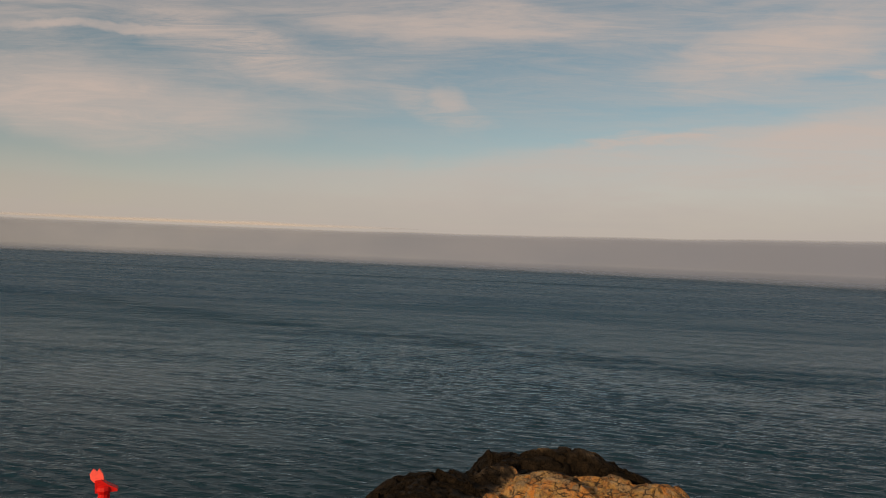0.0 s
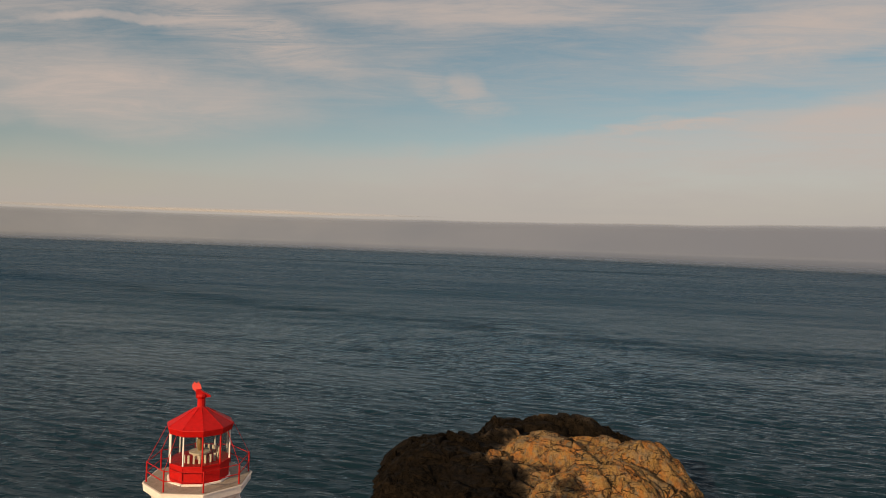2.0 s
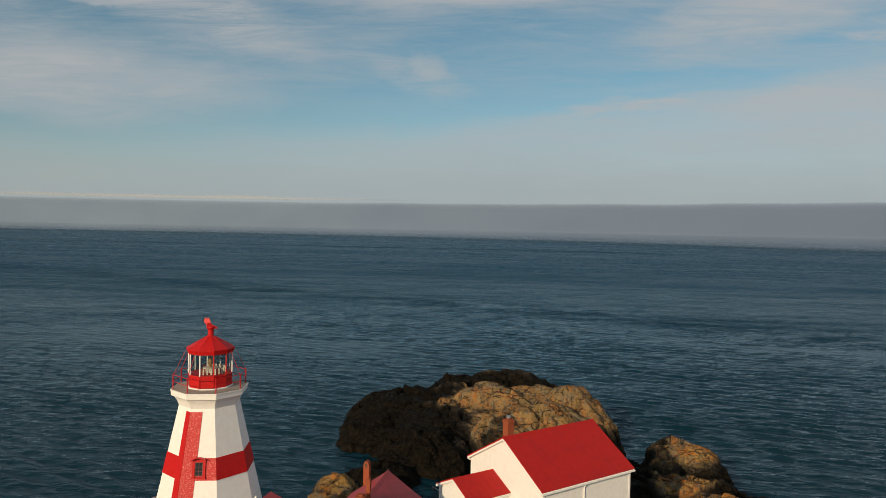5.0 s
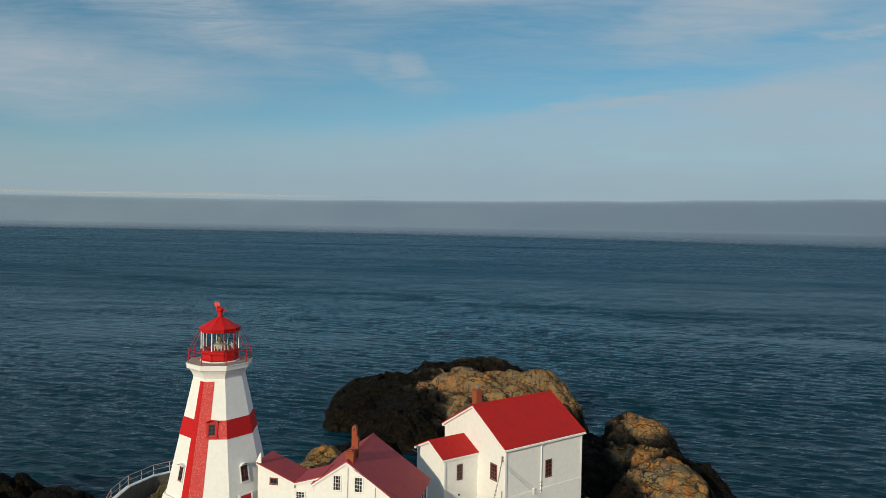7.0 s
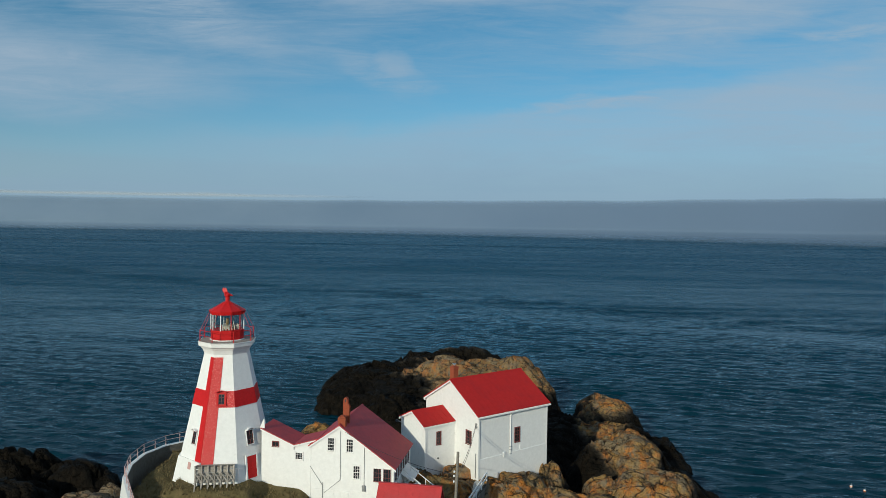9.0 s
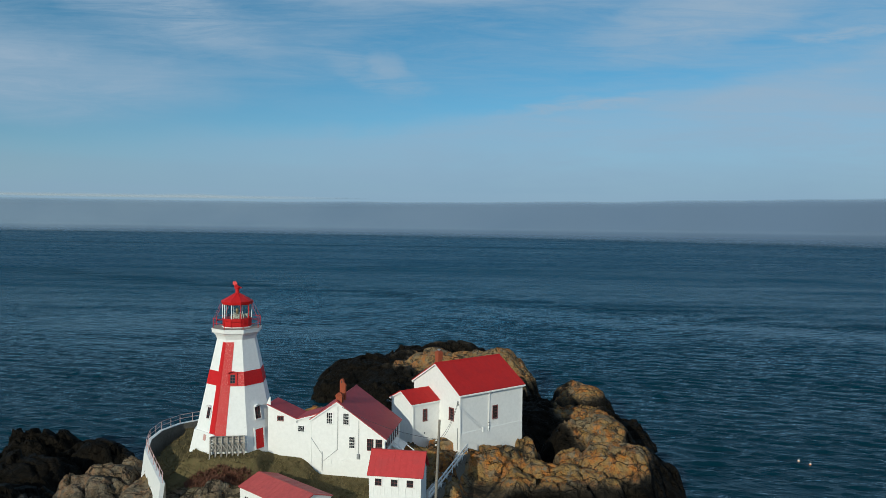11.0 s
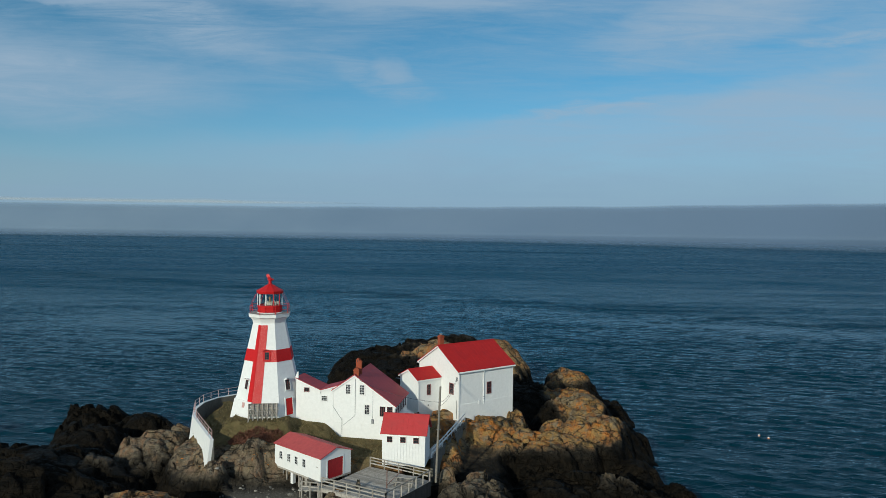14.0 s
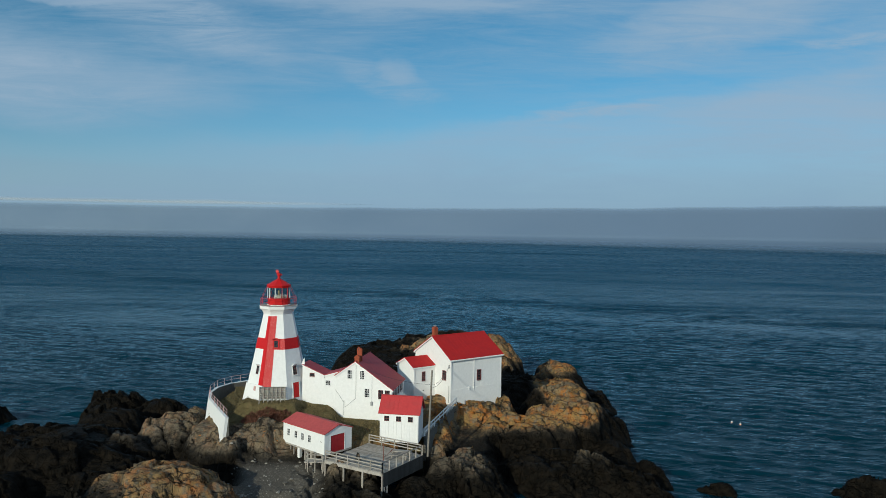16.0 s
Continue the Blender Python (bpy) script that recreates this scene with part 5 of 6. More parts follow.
    roof_side(link, -1.41, 11.0, 0.72, 11.64, -0.12, back + 0.1, FADED, 0.08)
    rake(link, -1.39, 11.0, -4.45, 12.26, -0.1, deep=0.12); rake(link, -1.39, 11.0, 0.7, 11.64, -0.1, deep=0.12)
    window(link, wall_at(-3.1, 0.02, 10.88, (0, -1, 0)), 0.55, 0.42, 2, 1, DARKWOOD, DARKWOOD, 0.05)
    window(link, wall_at(-0.97, 0.02, 9.98, (0, -1, 0)), 0.68, 0.62, 3, 3, TRIM, TRIM, 0.06)
    part("spout", bar((-1.39, -0.08, 10.9), (-1.39, -0.08, 10.55), 0.06, sides=6), STEEL, link)
    part("signal_panel", prism([(-4.55, 12.2), (-4.1, 12.2), (-4.12, 12.95), (-4.2, 13.0)], -0.05, 0.0), TRIM, link, "white triangular panel")


build_keepers_house()


def build_shed():
    root = thing("shed", pose(13.65, -8.1, 0, 0, 0, -7.6), "small white board-and-batten shed with a red roof", "shed")
    gable = [(0.22, 0), (3.3, 0), (3.3, 3.2), (1.76, 4.75), (0.22, 3.2)]
    z0 = 4.75
    # gables at both ends, so the outline runs in y: drawn in y and z, along x
    turn = Matrix(((0, 1, 0, 0), (1, 0, 0, 0), (0, 0, 1, 0), (0, 0, 0, 1)))
    for x in (0.18, 4.62):
        bm = prism([(y, z0 + z) for y, z in gable], x, x + 0.15)
        bmesh.ops.transform(bm, matrix=turn, verts=bm.verts)
        part("gable_wall", bm, WHITE, root)
    part("side_wall", boxed(((0.33, 0.22, z0), (4.62, 0.37, 7.95))), WHITE, root)
    part("side_wall", boxed(((0.33, 3.15, z0), (4.62, 3.3, 7.95))), WHITE, root)
    first = None
    for k in range(15):
        m = pose(0.25 + k * 0.315, 0.21, 0)
        if first is None:
            first = part("batten", boxed(((-0.025, -0.02, z0), (0.025, 0.01, 7.15))), TRIM, root, "", m)
        else:
            again(first, m)
    part("belt_board", boxed(((0.15, 0.185, 7.15), (4.8, 0.225, 7.2)), ((0.15, 0.185, 7.86), (4.8, 0.225, 8.0))), TRIM, root)
    part("upper_boarding", boxed(((0.17, 0.195, 7.2), (4.78, 0.22, 7.86))), WHITE, root)
    for x in (1.0, 2.42, 3.82):
        window(root, wall_at(x, 0.195, 7.5, (0, -1, 0)), 0.6, 0.62, 2, 2, TRIM, DARKWOOD, 0.06)
    for ya, za, yb in ((0.0, 8.1, 1.76), (3.52, 8.1, 1.76)):
        n = 9
        ob = part("roof_slope", slab([(0.0, ya, za), (5.0, ya, za), (5.0, yb, 9.86), (0.0, yb, 9.86)], 0.09), COPPERY, root)
        up = Vector((0, -(9.86 - za) * (1 if yb > ya else -1), abs(yb - ya))).normalized()
        seam = None
        for k in range(n + 1):
            m = pose(0.03 + 4.94 * k / n, 0, 0)
            if seam is None:
                seam = part("seam", bar(Vector((0, ya, za)) + up * 0.004, Vector((0, yb, 9.86)) + up * 0.004, 0.02), COPPERY, ob, "", m)
            else:
                again(seam, m)
    part("ridge_cap", boxed(((-0.01, 1.64, 9.82), (5.01, 1.88, 9.9))), COPPERY, root)


build_shed()


def build_boathouse():
    root = thing("boathouse", pose(2.27, -7.58, 0, 0, 0, -39.7), "long low white boathouse on piers with a red roof", "boathouse")
    L, Wd, z0, ze, zr = 7.73, 4.25, 4.45, 6.72, 7.42
    turn = Matrix(((0, 1, 0, 0), (1, 0, 0, 0), (0, 0, 1, 0), (0, 0, 0, 1)))
    d0, d1, dz = 1.0, 3.05, 6.38
    end = [(0.12, z0), (Wd - 0.12, z0), (Wd - 0.12, ze), (Wd / 2, zr), (0.12, ze)]
    bm = prism(end, 0.12, 0.27); bmesh.ops.transform(bm, matrix=turn, verts=bm.verts)
    part("gable_wall", bm, WHITE, root)
    # the seaward gable has its doorway cut out
    bm = prism([(0.12, z0), (d0, z0), (d0, dz), (d1, dz), (d1, z0), (Wd - 0.12, z0), (Wd - 0.12, ze), (Wd / 2, zr), (0.12, ze)], L - 0.27, L - 0.12)
    bmesh.ops.transform(bm, matrix=turn, verts=bm.verts)
    part("gable_wall", bm, WHITE, root)
    for y in (0.12, Wd - 0.27):
        part("side_wall", boxed(((0.27, y, z0), (L - 0.27, y + 0.15, ze))), WHITE, root)
    for ya, yb in ((0.0, Wd / 2), (Wd, Wd / 2)):
        ob = part("roof_slope", slab([(0, ya, ze + 0.06), (L, ya, ze + 0.06), (L, yb, zr + 0.1), (0, yb, zr + 0.1)], 0.09), PINKISH, root)
        seam = None
        for k in range(14):
            m = pose(0.03 + (L - 0.06) * k / 13, 0, 0)
            if seam is None:
                seam = part("seam", bar((0, ya, ze + 0.062), (0, yb, zr + 0.102), 0.018), PINKISH, ob, "", m)
            else:
                again(seam, m)
    door = part("door", boxed(((L - 0.2, d0 + 0.01, z0), (L - 0.14, (d0 + d1) / 2 - 0.005, dz - 0.01)), ((L - 0.2, (d0 + d1) / 2 + 0.005, z0), (L - 0.14, d1 - 0.01, dz - 0.01))), material("dark_red_door", (0.3, 0.01, 0.014), 0.5, vary=0.2, grain=3, stain=(0.22, 0.012, 0.014), stain_scale=1.5), root, "wide dark red double door")
    part("door_frame", boxed(((L - 0.14, d0 - 0.1, z0), (L - 0.09, d0, dz + 0.1)), ((L - 0.14, d1, z0), (L - 0.09, d1 + 0.1, dz + 0.1)), ((L - 0.14, d0, dz), (L - 0.09, d1, dz + 0.1))), TRIM, root)
    for x in (1.15, 2.5, 3.75, 5.0):
        window(root, wall_at(x, 0.12, 5.72, (0, -1, 0)), 0.5, 0.85, 2, 3, TRIM, TRIM, 0.05)
    part("floor", boxed(((0.1, 0.1, z0 - 0.18), (L - 0.1, Wd - 0.1, z0))), WOOD, root)
    for x in (0.5, 2.9, 5.2, 7.2):
        for y in (0.4, 3.7):
            part("pier", boxed(((x - 0.2, y - 0.2, 1.8), (x + 0.2, y + 0.2, z0 - 0.18)), bevel=0.02), WHITE if x < 4 else WOOD, root, "painted concrete pier" if x < 4 else "timber pier")
    for x in (1.3, 1.9, 3.9, 4.5):
        part("brace", bar((x, 0.35, 2.2), (x, 0.35, z0 - 0.18), 0.1), WOOD, root)
    part("small_sign", boxed(((6.9, 0.1, 5.75), (7.2, 0.12, 5.83))), CONCRETE, root)


build_boathouse()


# ---- deck, walls, walks ----
def rail_run(parent, points, height, rails, post_w, rail_w, gap, mat, drop=0.0, round_bars=False, names=("post", "rail")):
    """Posts at even steps along a line of points, with rails between them."""
    pts = [Vector(p) for p in points]
    for a, b in zip(pts, pts[1:]):
        n = max(1, round((b - a).length / gap))
        for k in range(n + 1):
            if k == n and b is not pts[-1]:
                continue
            p = a.lerp(b, k / n)
            part(names[0], bar(p - Vector((0, 0, drop)), p + Vector((0, 0, height)), post_w, sides=8 if round_bars else 4), mat, parent)
        for h in rails:
            part(names[1], bar(a + Vector((0, 0, h)), b + Vector((0, 0, h)), rail_w, rail_w * (1 if round_bars else 2.2), sides=6 if round_bars else 4), mat, parent)


def build_deck():
    zt = 4.42
    root = thing("deck", pose(0, 0, 0), "weathered grey timber deck with a post and rail fence", "deck")
    corners = [Vector((8.6, -13.8, zt)), Vector((15.15, -17.4, zt)), Vector((19.0, -11.4, zt)), Vector((12.5, -7.6, zt))]
    # boards run along the front edge
    n = 46
    for k in range(n):
        a0, a1 = corners[0].lerp(corners[3], k / n), corners[0].lerp(corners[3], (k + 0.93) / n)
        b0, b1 = corners[1].lerp(corners[2], k / n), corners[1].lerp(corners[2], (k + 0.93) / n)
        part("plank", slab([a0, b0, b1, a1], 0.05), WOOD, root)
    for k in range(5):
        a, b = corners[0].lerp(corners[1], k / 4), corners[3].lerp(corners[2], k / 4)
        part("joist", bar(a + Vector((0, 0, -0.16)), b + Vector((0, 0, -0.16)), 0.12, 0.2), WOOD, root)
    part("front_beam", bar(corners[0] + Vector((0, -0.05, -0.2)), corners[1] + Vector((0, -0.05, -0.2)), 0.1, 0.32), WOOD, root)
    part("side_beam", bar(corners[1] + Vector((0.05, 0, -0.2)), corners[2] + Vector((0.05, 0, -0.2)), 0.1, 0.32), WOOD, root)
    rail_run(root, [corners[0], corners[1]], 1.05, (0.35, 0.7, 1.02), 0.12, 0.05, 1.6, WOOD, 0.3)
    rail_run(root, [corners[1], corners[2]], 1.05, (1.02,), 0.12, 0.05, 1.25, WOOD, 1.3)
    rail_run(root, [Vector((12.6, -7.7, zt)), Vector((18.9, -11.3, zt))], 1.05, (0.4, 0.72, 1.02), 0.12, 0.05, 1.7, WOOD)
    for k in range(4):
        p = corners[1].lerp(corners[0], k / 3)
        part("pile", bar((p.x, p.y, 0.4), (p.x, p.y, zt - 0.1), 0.22, sides=8), WOOD, root)
    for d in (0.35, 0.9):
        p = corners[1].lerp(corners[2], d / 8)
        part("pile", bar((p.x, p.y, 0.4), (p.x, p.y, zt - 0.1), 0.22, sides=8), WOOD, root)
    # boarding down the eastern side, its shade put into the near-black colour
    for k in range(26):
        a, b = corners[1].lerp(corners[2], k / 26), corners[1].lerp(corners[2], (k + 0.93) / 26)
        part("side_board", slab([a + Vector((0.12, 0, -0.05)), b + Vector((0.12, 0, -0.05)), b + Vector((0.12, 0, -1.5)), a + Vector((0.12, 0, -1.5))], 0.03), SHADED_BOARDS, root)
    # lower landing beside the boathouse door
    part("landing", boxed(((6.2, -13.4, zt - 0.5), (8.6, -12.2, zt - 0.4))), WOOD, root)
    rail_run(root, [Vector((6.2, -12.5, zt - 0.45)), Vector((6.6, -13.5, zt - 0.45)), Vector((8.3, -13.9, zt - 0.45))], 1.0, (0.5, 0.95), 0.11, 0.05, 1.0, WOOD, 1.0)
    part("hoist_post", bar((14.9, -13.6, zt), (14.9, -13.6, zt + 1.9), 0.09, sides=8), material("rust", (0.14, 0.055, 0.035), 0.8, vary=0.3), root, "rusty hoist post")
    part("hoist_arm", bar((14.9, -13.6, zt + 0.3), (16.4, -11.9, zt + 1.3), 0.06, sides=6), bpy.data.materials["rust"], root)
    bench = thing("bench", pose(16.6, -12.4, zt, 0, 0, -10), "grey timber picnic bench standing on the deck", "bench")
    part("seat", boxed(((-1.1, -0.35, 0.68), (1.1, 0.35, 0.74))), WOOD, bench)
    for y in (-0.75, 0.75):
        part("side_seat", boxed(((-1.1, y - 0.14, 0.4), (1.1, y + 0.14, 0.45))), WOOD, bench)
    for x in (-0.8, 0.8):
        part("leg", bar((x, -0.75, 0), (x, -0.1, 0.68), 0.08), WOOD, bench); part("leg", bar((x, 0.75, 0), (x, 0.1, 0.68), 0.08), WOOD, bench)
        part("crosspiece", bar((x, -0.8, 0.37), (x, 0.8, 0.37), 0.07), WOOD, bench)


build_deck()


def wall_strip(name, line, mat, parent=None, thick=0.35):
    """A wall along a line of (x, y, top, foot), battered outwards to its left."""
    bm = bmesh.new()
    rings = []
    for k, (x, y, top, foot) in enumerate(line):
        a, b = Vector(line[max(0, k - 1)][:2]), Vector(line[min(len(line) - 1, k + 1)][:2])
        d = (b - a).normalized()
        n = Vector((-d.y, d.x))
        lean = 0.12 * (top - foot)
        rings.append([bm.verts.new((x + n.x * o, y + n.y * o, z)) for o, z in ((thick / 2 + lean, foot), (thick / 2, top), (-thick / 2, top), (-thick / 2, foot))])
    for one, two in zip(rings, rings[1:]):
        for k in range(4):
            bm.faces.new((one[k], one[(k + 1) % 4], two[(k + 1) % 4], two[k]))
    bm.faces.new(rings[0]); bm.faces.new(rings[-1][::-1])
    return part(name, bm, mat, parent)


def build_sea_wall():
    root = thing("sea_wall", pose(0, 0, 0), "white battered retaining wall topped with a pipe railing", "retaining wall")
    line = [(-3.9, -8.7, 7.4, 3.9), (-5.6, -6.0, 7.5, 4.1), (-7.3, -3.2, 7.55, 4.3), (-8.95, -0.4, 7.6, 4.6), (-9.9, 2.6, 7.6, 5.0), (-10.0, 5.6, 7.6, 5.4), (-9.0, 8.2, 7.6, 5.4), (-7.0, 10.2, 7.6, 5.4), (-3.5, 11.8, 7.6, 5.4)]
    wall_strip("wall", line, WHITE, root)
    # added lining whose dark colour stands in for the shade behind the wall
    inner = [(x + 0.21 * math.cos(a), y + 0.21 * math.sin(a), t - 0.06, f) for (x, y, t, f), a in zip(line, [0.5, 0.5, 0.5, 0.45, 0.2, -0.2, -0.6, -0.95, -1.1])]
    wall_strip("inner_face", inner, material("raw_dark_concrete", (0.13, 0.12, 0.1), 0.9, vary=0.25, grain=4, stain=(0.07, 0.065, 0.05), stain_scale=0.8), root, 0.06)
    pts = [Vector((x, y, t)) for x, y, t, f in line]
    rail_run(root, pts, 0.95, (0.5, 0.92), 0.06, 0.05, 1.5, material("faded_pink_rail", (0.55, 0.36, 0.33), 0.6, vary=0.25), 0.0, True, ("railing_post", "railing_bar"))


build_sea_wall()


def build_walk():
    """The sloping walk with a handrail from the shed up to the corner of the large house."""
    root = thing("walkway", pose(0, 0, 0), "narrow concrete walk with a white handrail climbing to the house", "walkway")
    a, b = Vector((19.1, -6.4, 5.0)), Vector((22.9, 3.2, 6.35))
    side = Vector((b.y - a.y, a.x - b.x, 0)).normalized()
    part("paving", slab([a - side * 1.1, a + side * 0.1, b + side * 0.1, b - side * 1.1], 0.15), CONCRETE, root)
    bm = bmesh.new()
    for p, q in ((a, b),):
        vs = [bm.verts.new(v) for v in (p + side * 0.1, q + side * 0.1, q + side * 0.45 - Vector((0, 0, 3.0)), p + side * 0.45 - Vector((0, 0, 3.0)), p - side * 0.15, q - side * 0.15, q - side * 0.15 - Vector((0, 0, 3.0)), p - side * 0.15 - Vector((0, 0, 3.0)))]
        for f in ((0, 1, 2, 3), (4, 7, 6, 5), (0, 4, 5, 1), (1, 5, 6, 2), (2, 6, 7, 3), (3, 7, 4, 0)):
            bm.faces.new([vs[k] for k in f])
    # this side lies in shade; the shade is put into the darker concrete colour
    part("retaining_wall", bm, bpy.data.materials["raw_dark_concrete"], root)
    rail_run(root, [a, b], 1.0, (0.5, 0.95), 0.09, 0.07, 1.5, TRIM)
    steps = thing("side_steps", pose(0, 0, 0), "white wooden steps with handrails beside the keeper's house", "steps")
    p, q = Vector((15.6, 1.6, 7.2)), Vector((18.4, -0.6, 5.9))
    for k in range(6):
        c = p.lerp(q, (k + 0.5) / 6)
        part("tread", boxed(((-0.16, -0.5, -0.04), (0.16, 0.5, 0.0))), TRIM, steps, "", Matrix.Translation(c) @ pose(0, 0, 0, 0, 0, -38))
    for o in (-0.5, 0.5):
        n = Vector((0.62, 0.79, 0)) * o
        part("stringer", bar(p + n, q + n, 0.06, 0.2), TRIM, steps)
        part("handrail", bar(p + n + Vector((0, 0, 0.9)), q + n + Vector((0, 0, 0.9)), 0.06), TRIM, steps)
        for k in range(3):
            c = p.lerp(q, k / 2) + n
            part("baluster", bar(c - Vector((0, 0, 0.2)), c + Vector((0, 0, 0.9)), 0.06), TRIM, steps)


build_walk()


def build_pole():
    base, top = Vector((19.62, -10.75, 4.0)), Vector((19.95, -10.25, 13.7))
    root = thing("utility_pole", pose(0, 0, 0), "weathered grey wooden utility pole with insulators and wires", "utility pole")
    part("pole", lathe([(0.125, 0), (0.12, 4), (0.1, 9.7)], 10), material("old_pole", (0.2, 0.18, 0.15), 0.9, vary=0.3, grain=8, stain=(0.1, 0.09, 0.075), stain_scale=3), root, "", look(base, base - (top - base)) @ pose(0, 0, 0))
    for z in (11.6, 12.0, 12.3):
        c = base.lerp(top, (z - base.z) / (top.z - base.z))
        part("insulator", lathe([(0.05, -0.07), (0.07, 0.0), (0.05, 0.07)], 8), TRIM, root, "", Matrix.Translation(c + Vector((-0.2, -0.05, 0))))
        part("bracket", bar(c, c + Vector((-0.22, -0.05, 0)), 0.04), STEEL, root)
    part("step_bolt", bar(base.lerp(top, 0.55) + Vector((-0.25, 0, 0)), base.lerp(top, 0.55) + Vector((0.25, 0, 0)), 0.03), STEEL, root)

    def wire(p, q, sag, name="wire"):
        bm = bmesh.new()
        pts = [Vector(p).lerp(Vector(q), k / 10) - Vector((0, 0, sag * 4 * (k / 10) * (1 - k / 10))) for k in range(11)]
        for u, v in zip(pts, pts[1:]):
            beam(bm, u, v, 0.025, sides=4)
        part(name, bm, DARK, root)

    for dz in (0, 0.35):
        wire((19.75, -10.4, 11.7 + dz), (21.8, 4.0, 11.1 + dz * 0.7), 0.7)
    wire((19.75, -10.4, 12.1), (10.4, -1.75, 12.4), 0.5)


build_pole()


def build_crib():
    """The slatted timber rack propped against the foot of the tower."""
    root = thing("timber_rack", pose(TX, TY, 0), "grey slatted timber rack with props against the tower's foot", "timber rack")
    a0, a1 = on_face(8.5, -1.75, 8.6, 0.0), on_face(8.5, 1.35, 8.6, 0.0)
    out = Vector((math.sin(radians(8.5)), -math.cos(radians(8.5)), 0))
    a0.z = a1.z = 0
    off = out * 0.42
    for k in range(5):
        z = 8.3 + k * 0.29
        part("slat", slab([a0 + off + Vector((0, 0, z)), a1 + off + Vector((0, 0, z)), a1 + off + Vector((0, 0, z + 0.22)), a0 + off + Vector((0, 0, z + 0.22))], 0.06), WOOD, root)
    for k in range(7):
        p = a0.lerp(a1, k / 6) + off + out * 0.1
        part("upright", bar(p + Vector((0, 0, 7.7)), p + Vector((0, 0, 9.78)), 0.11), WOOD, root)
        if k < 6:
            q = a0.lerp(a1, (k + 1) / 6) + off + out * 0.1
            part("prop", bar(p + Vector((0, 0, 8.7)), p + out * 0.55 + Vector((0, 0, 7.6)), 0.1), WOOD, root)
            part("brace", bar(p + out * 0.07 + Vector((0, 0, 8.3)), q + out * 0.07 + Vector((0, 0, 9.1)), 0.08), WOOD, root)
            part("brace", bar(p + out * 0.13 + Vector((0, 0, 9.2)), q + out * 0.13 + Vector((0, 0, 8.5)), 0.08), WOOD, root)
    part("shelf", slab([a0 + off, a1 + off, a1 + Vector((0, 0, 0)), a0], 0.06), WOOD, root, "", pose(0, 0, 9.68))


build_crib()


# ---- turf, shrubs, floats ----
def build_grass():
    """Short dry tufts over the turf, in one mesh."""
    rng = np.random.default_rng(5)
    verts, faces = [], []
    count = 0
    while count < 5200:
        x, y = rng.uniform(-9, 19), rng.uniform(-7.5, 9)
        i, j = int(round((y - GY[0, 0]) / STEP)), int(round((x - GX[0, 0]) / STEP))
        if TURF[i, j] < 0.6 or math.hypot(x - TX, y - TY) < 4.3 or (2.5 < x < 16 and -1.6 - 0.16 * (x - 7.4) < y < 6) or (13.4 < x < 19 and -9 < y < -5) or (15 < x and y > 3):
            continue
        count += 1
        z = LAND[i, j] - 0.03
        for k in range(3):
            a, h, w, lean = rng.uniform(0, 6.28), rng.uniform(0.1, 0.26), rng.uniform(0.02, 0.05), rng.uniform(0.05, 0.16)
            c, s_ = math.cos(a), math.sin(a)
            n = len(verts)
            ox, oy = x + rng.uniform(-0.12, 0.12), y + rng.uniform(-0.12, 0.12)
            verts += [(ox - s_ * w, oy + c * w, z), (ox + s_ * w, oy - c * w, z), (ox + c * lean, oy + s_ * lean, z + h)]
            faces.append((n, n + 1, n + 2))
    me = bpy.data.meshes.new("grass")
    me.from_pydata(verts, [], faces)
    me.materials.append(material("dry_grass", (0.15, 0.115, 0.048), 0.9, vary=0.4, grain=1.2, stain=(0.085, 0.075, 0.028), stain_scale=0.5))
    tagged(new("grass", me), "short olive-brown autumn grass round the tower", "grass", kind="stuff")


build_grass()


def build_shrub(name, spots, twig, colour, label, seed):
    """Low leafless bushes: many forked twigs from each root, in one mesh."""
    rng = np.random.default_rng(seed)
    verts, faces = [], []

    def blade(p, q, w):
        d = q - p
        side = np.cross(d, rng.normal(size=3)); side /= np.linalg.norm(side) + 1e-9
        n = len(verts)
        verts.extend([tuple(p - side * w), tuple(p + side * w), tuple(q)])
        faces.append((n, n + 1, n + 2))

    for cx, cy, r, tall, many in spots:
        for _ in range(many):
            a, d = rng.uniform(0, 6.28), r * math.sqrt(rng.uniform())
            x, y = cx + d * math.cos(a), cy + 0.6 * d * math.sin(a)
            p = np.array([x, y, ground_at(x, y) - 0.05])
            for _ in range(3):
                q = p + np.array([rng.normal(0, 0.16), rng.normal(0, 0.16), tall * rng.uniform(0.5, 1.1) * (1.1 - 0.6 * d / r)])
                blade(p, q, twig)
                for _ in range(4):
                    s0 = p + (q - p) * rng.uniform(0.3, 0.9)
                    blade(s0, s0 + rng.normal(0, 0.16, 3) + np.array([0, 0, 0.1]), twig * 1.3)
    me = bpy.data.meshes.new(name)
    me.from_pydata(verts, [], faces)
    me.materials.append(colour)
    tagged(new(name, me), label, "shrubs", kind="stuff")


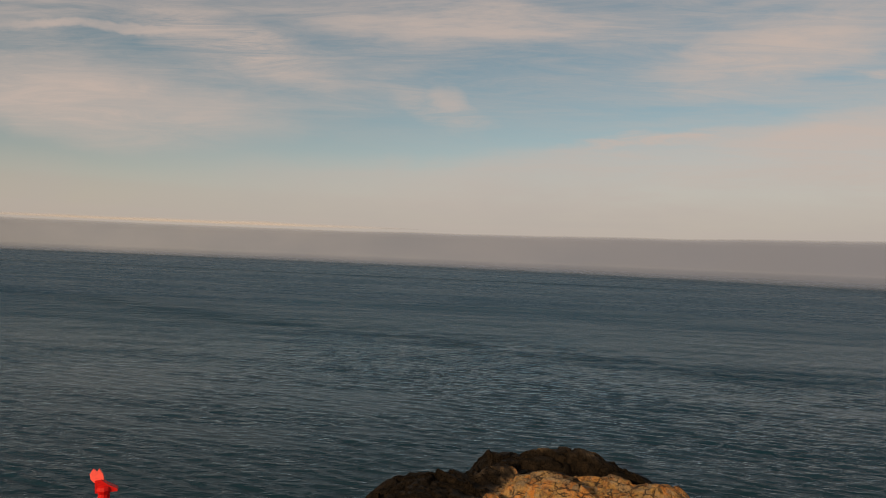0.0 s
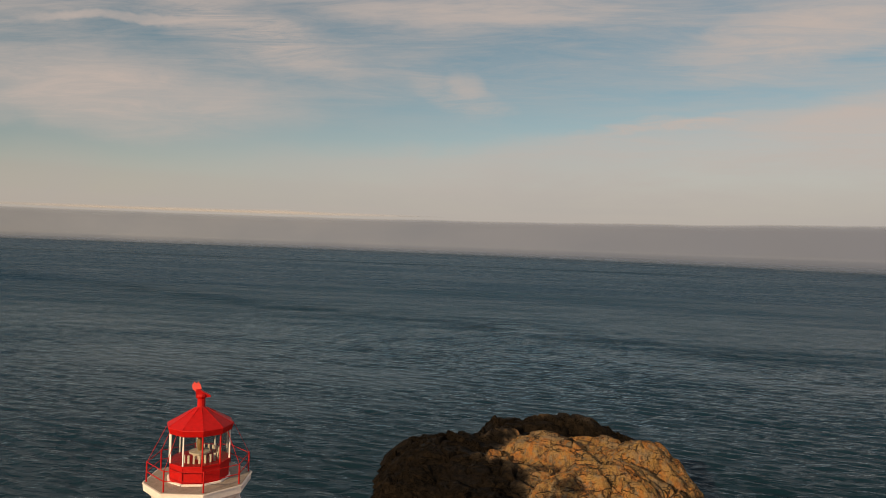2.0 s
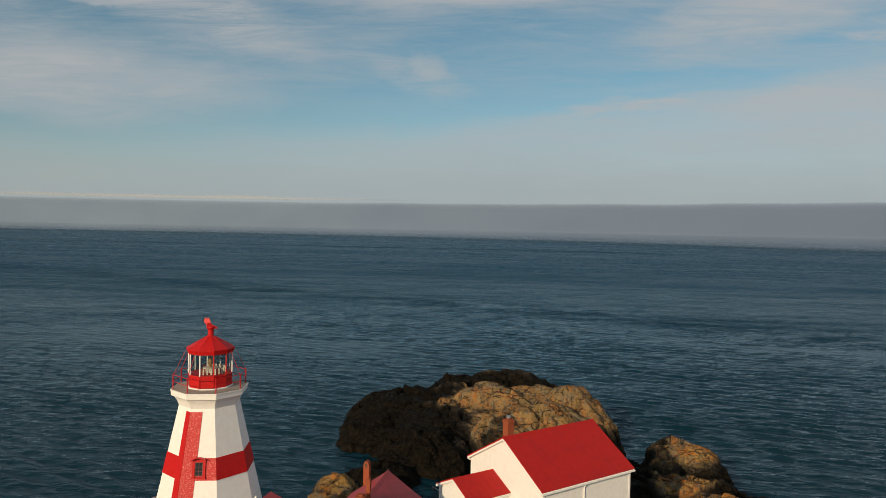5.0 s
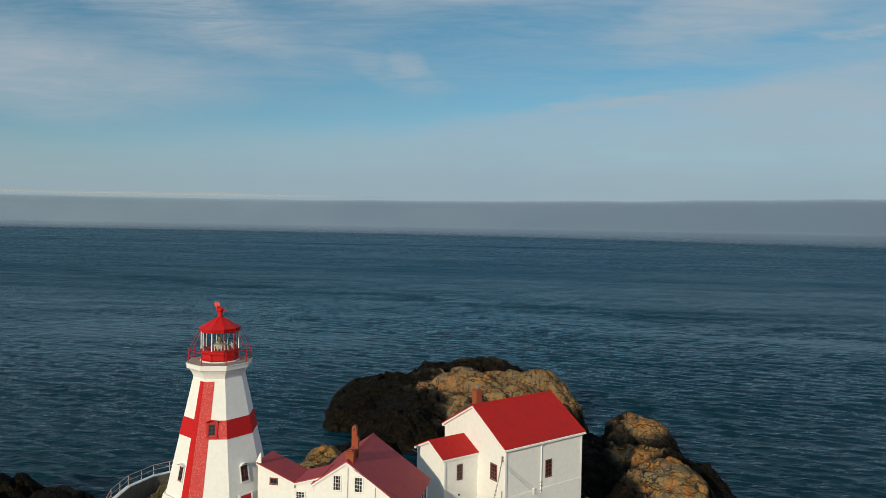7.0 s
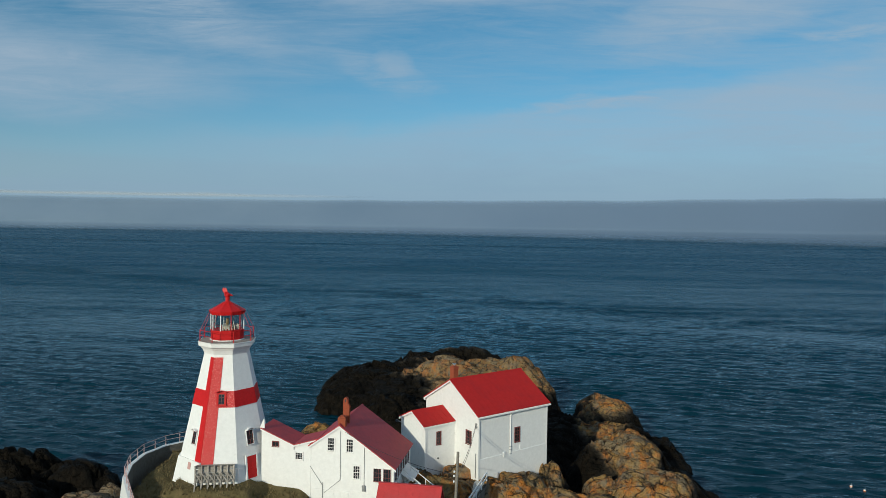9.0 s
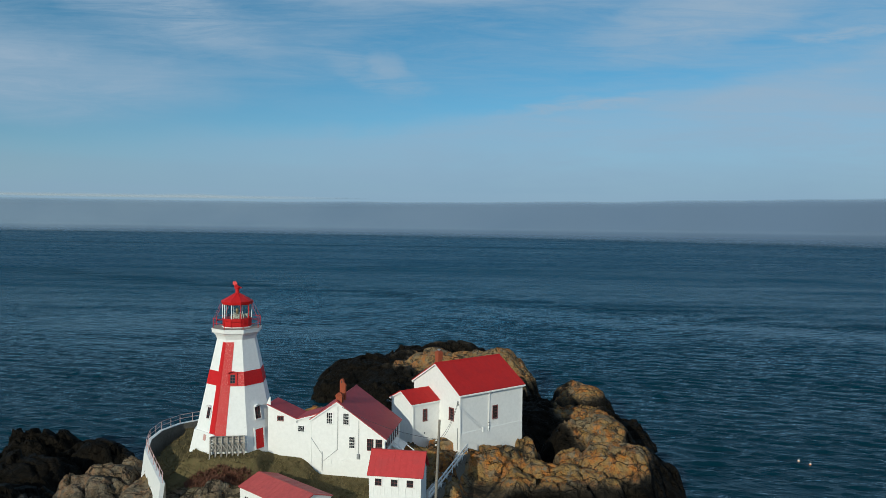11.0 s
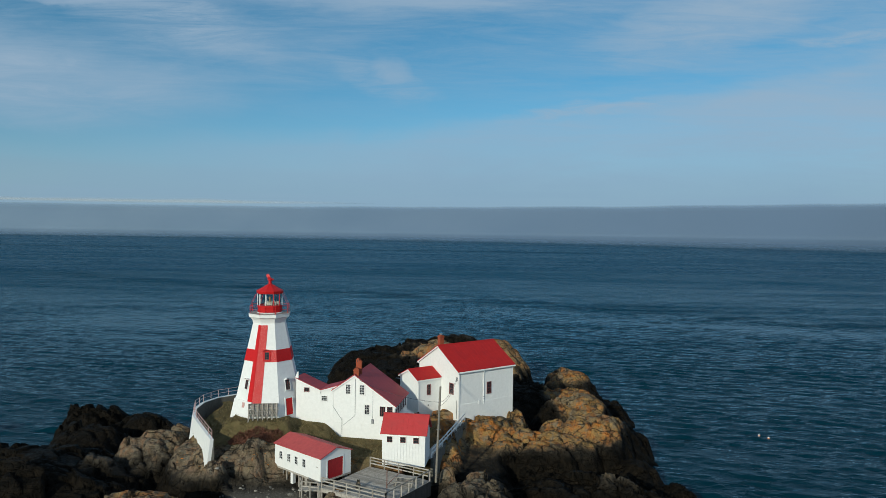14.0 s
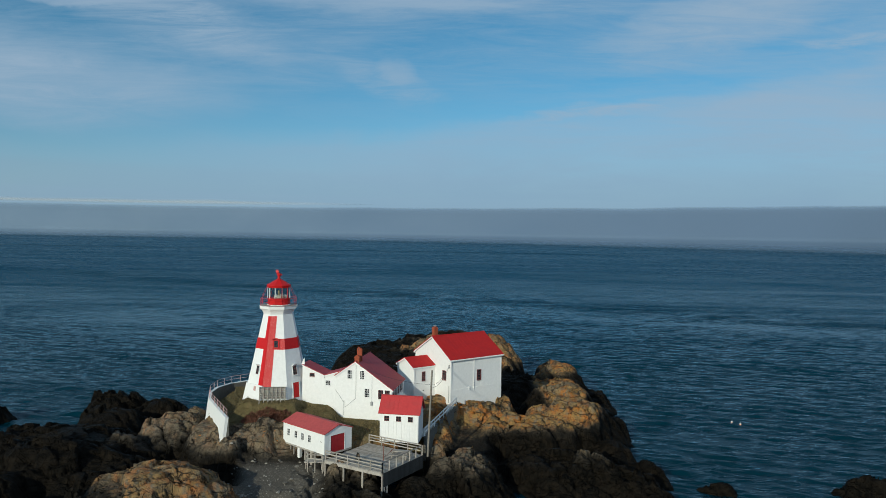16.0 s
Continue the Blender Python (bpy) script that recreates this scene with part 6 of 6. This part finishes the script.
build_shrub("shrub", ((-1.6, -5.5, 1.5, 0.55, 380), (0.2, -5.6, 1.6, 0.6, 420), (1.7, -5.4, 1.3, 0.5, 280), (-0.4, -6.3, 1.3, 0.4, 240)), 0.022,
            material("red_brown_twigs", (0.13, 0.055, 0.032), 0.9, vary=0.4, grain=1.5, stain=(0.08, 0.045, 0.025), stain_scale=1.0), "leafless red-brown shrubs growing below the tower", 8)


def build_boulders():
    """Loose stones on the shingle before the boathouse."""
    rng = np.random.default_rng(12)
    base = None
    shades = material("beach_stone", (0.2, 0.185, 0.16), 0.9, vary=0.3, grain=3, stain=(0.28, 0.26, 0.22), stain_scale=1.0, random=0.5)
    for k in range(120):
        x, y = rng.uniform(-3, 9), rng.uniform(-18, -10)
        bm = bmesh.new()
        bmesh.ops.create_icosphere(bm, subdivisions=1, radius=1)
        for v in bm.verts:
            v.co *= 0.75 + 0.5 * noise.noise(v.co * 1.3 + Vector((k * 3.1, 0, 0)))
        size = rng.uniform(0.06, 0.2) + (0.14 if k % 9 == 0 else 0)
        ob = part("stone", bm, shades, None, "", Matrix.Translation((x, y, ground_at(x, y) + size * 0.15)) @ pose(0, 0, 0, 0, 0, rng.uniform(0, 360)) @ Matrix.Diagonal((size * 1.3, size, size * 0.65, 1)))
        tagged(ob, "loose grey beach stone lying on the dark shingle", "stone", "stones on the shingle")


build_boulders()


def build_floats():
    for x, y, c in ((66.9, 20.5, 0), (67.7, 19.2, 1)):
        root = thing("mooring_buoy", pose(x, y, 0.05, 8, 0, 30 * c), "small white and orange buoy floating on the sea", "buoy", "buoys on the water")
        part("body", lathe([(0.03, -0.16), (0.12, -0.08), (0.15, 0.04), (0.12, 0.14), (0.04, 0.19)], 12), TRIM, root)
        part("band", lathe([(0.145, -0.01), (0.154, 0.04), (0.14, 0.09)], 12), material("buoy_orange", (0.7, 0.2, 0.03), 0.5), root, "orange band")
        part("stick", bar((0, 0, 0.17), (0.04, 0, 0.45), 0.025, sides=6), WOOD, root)


build_floats()
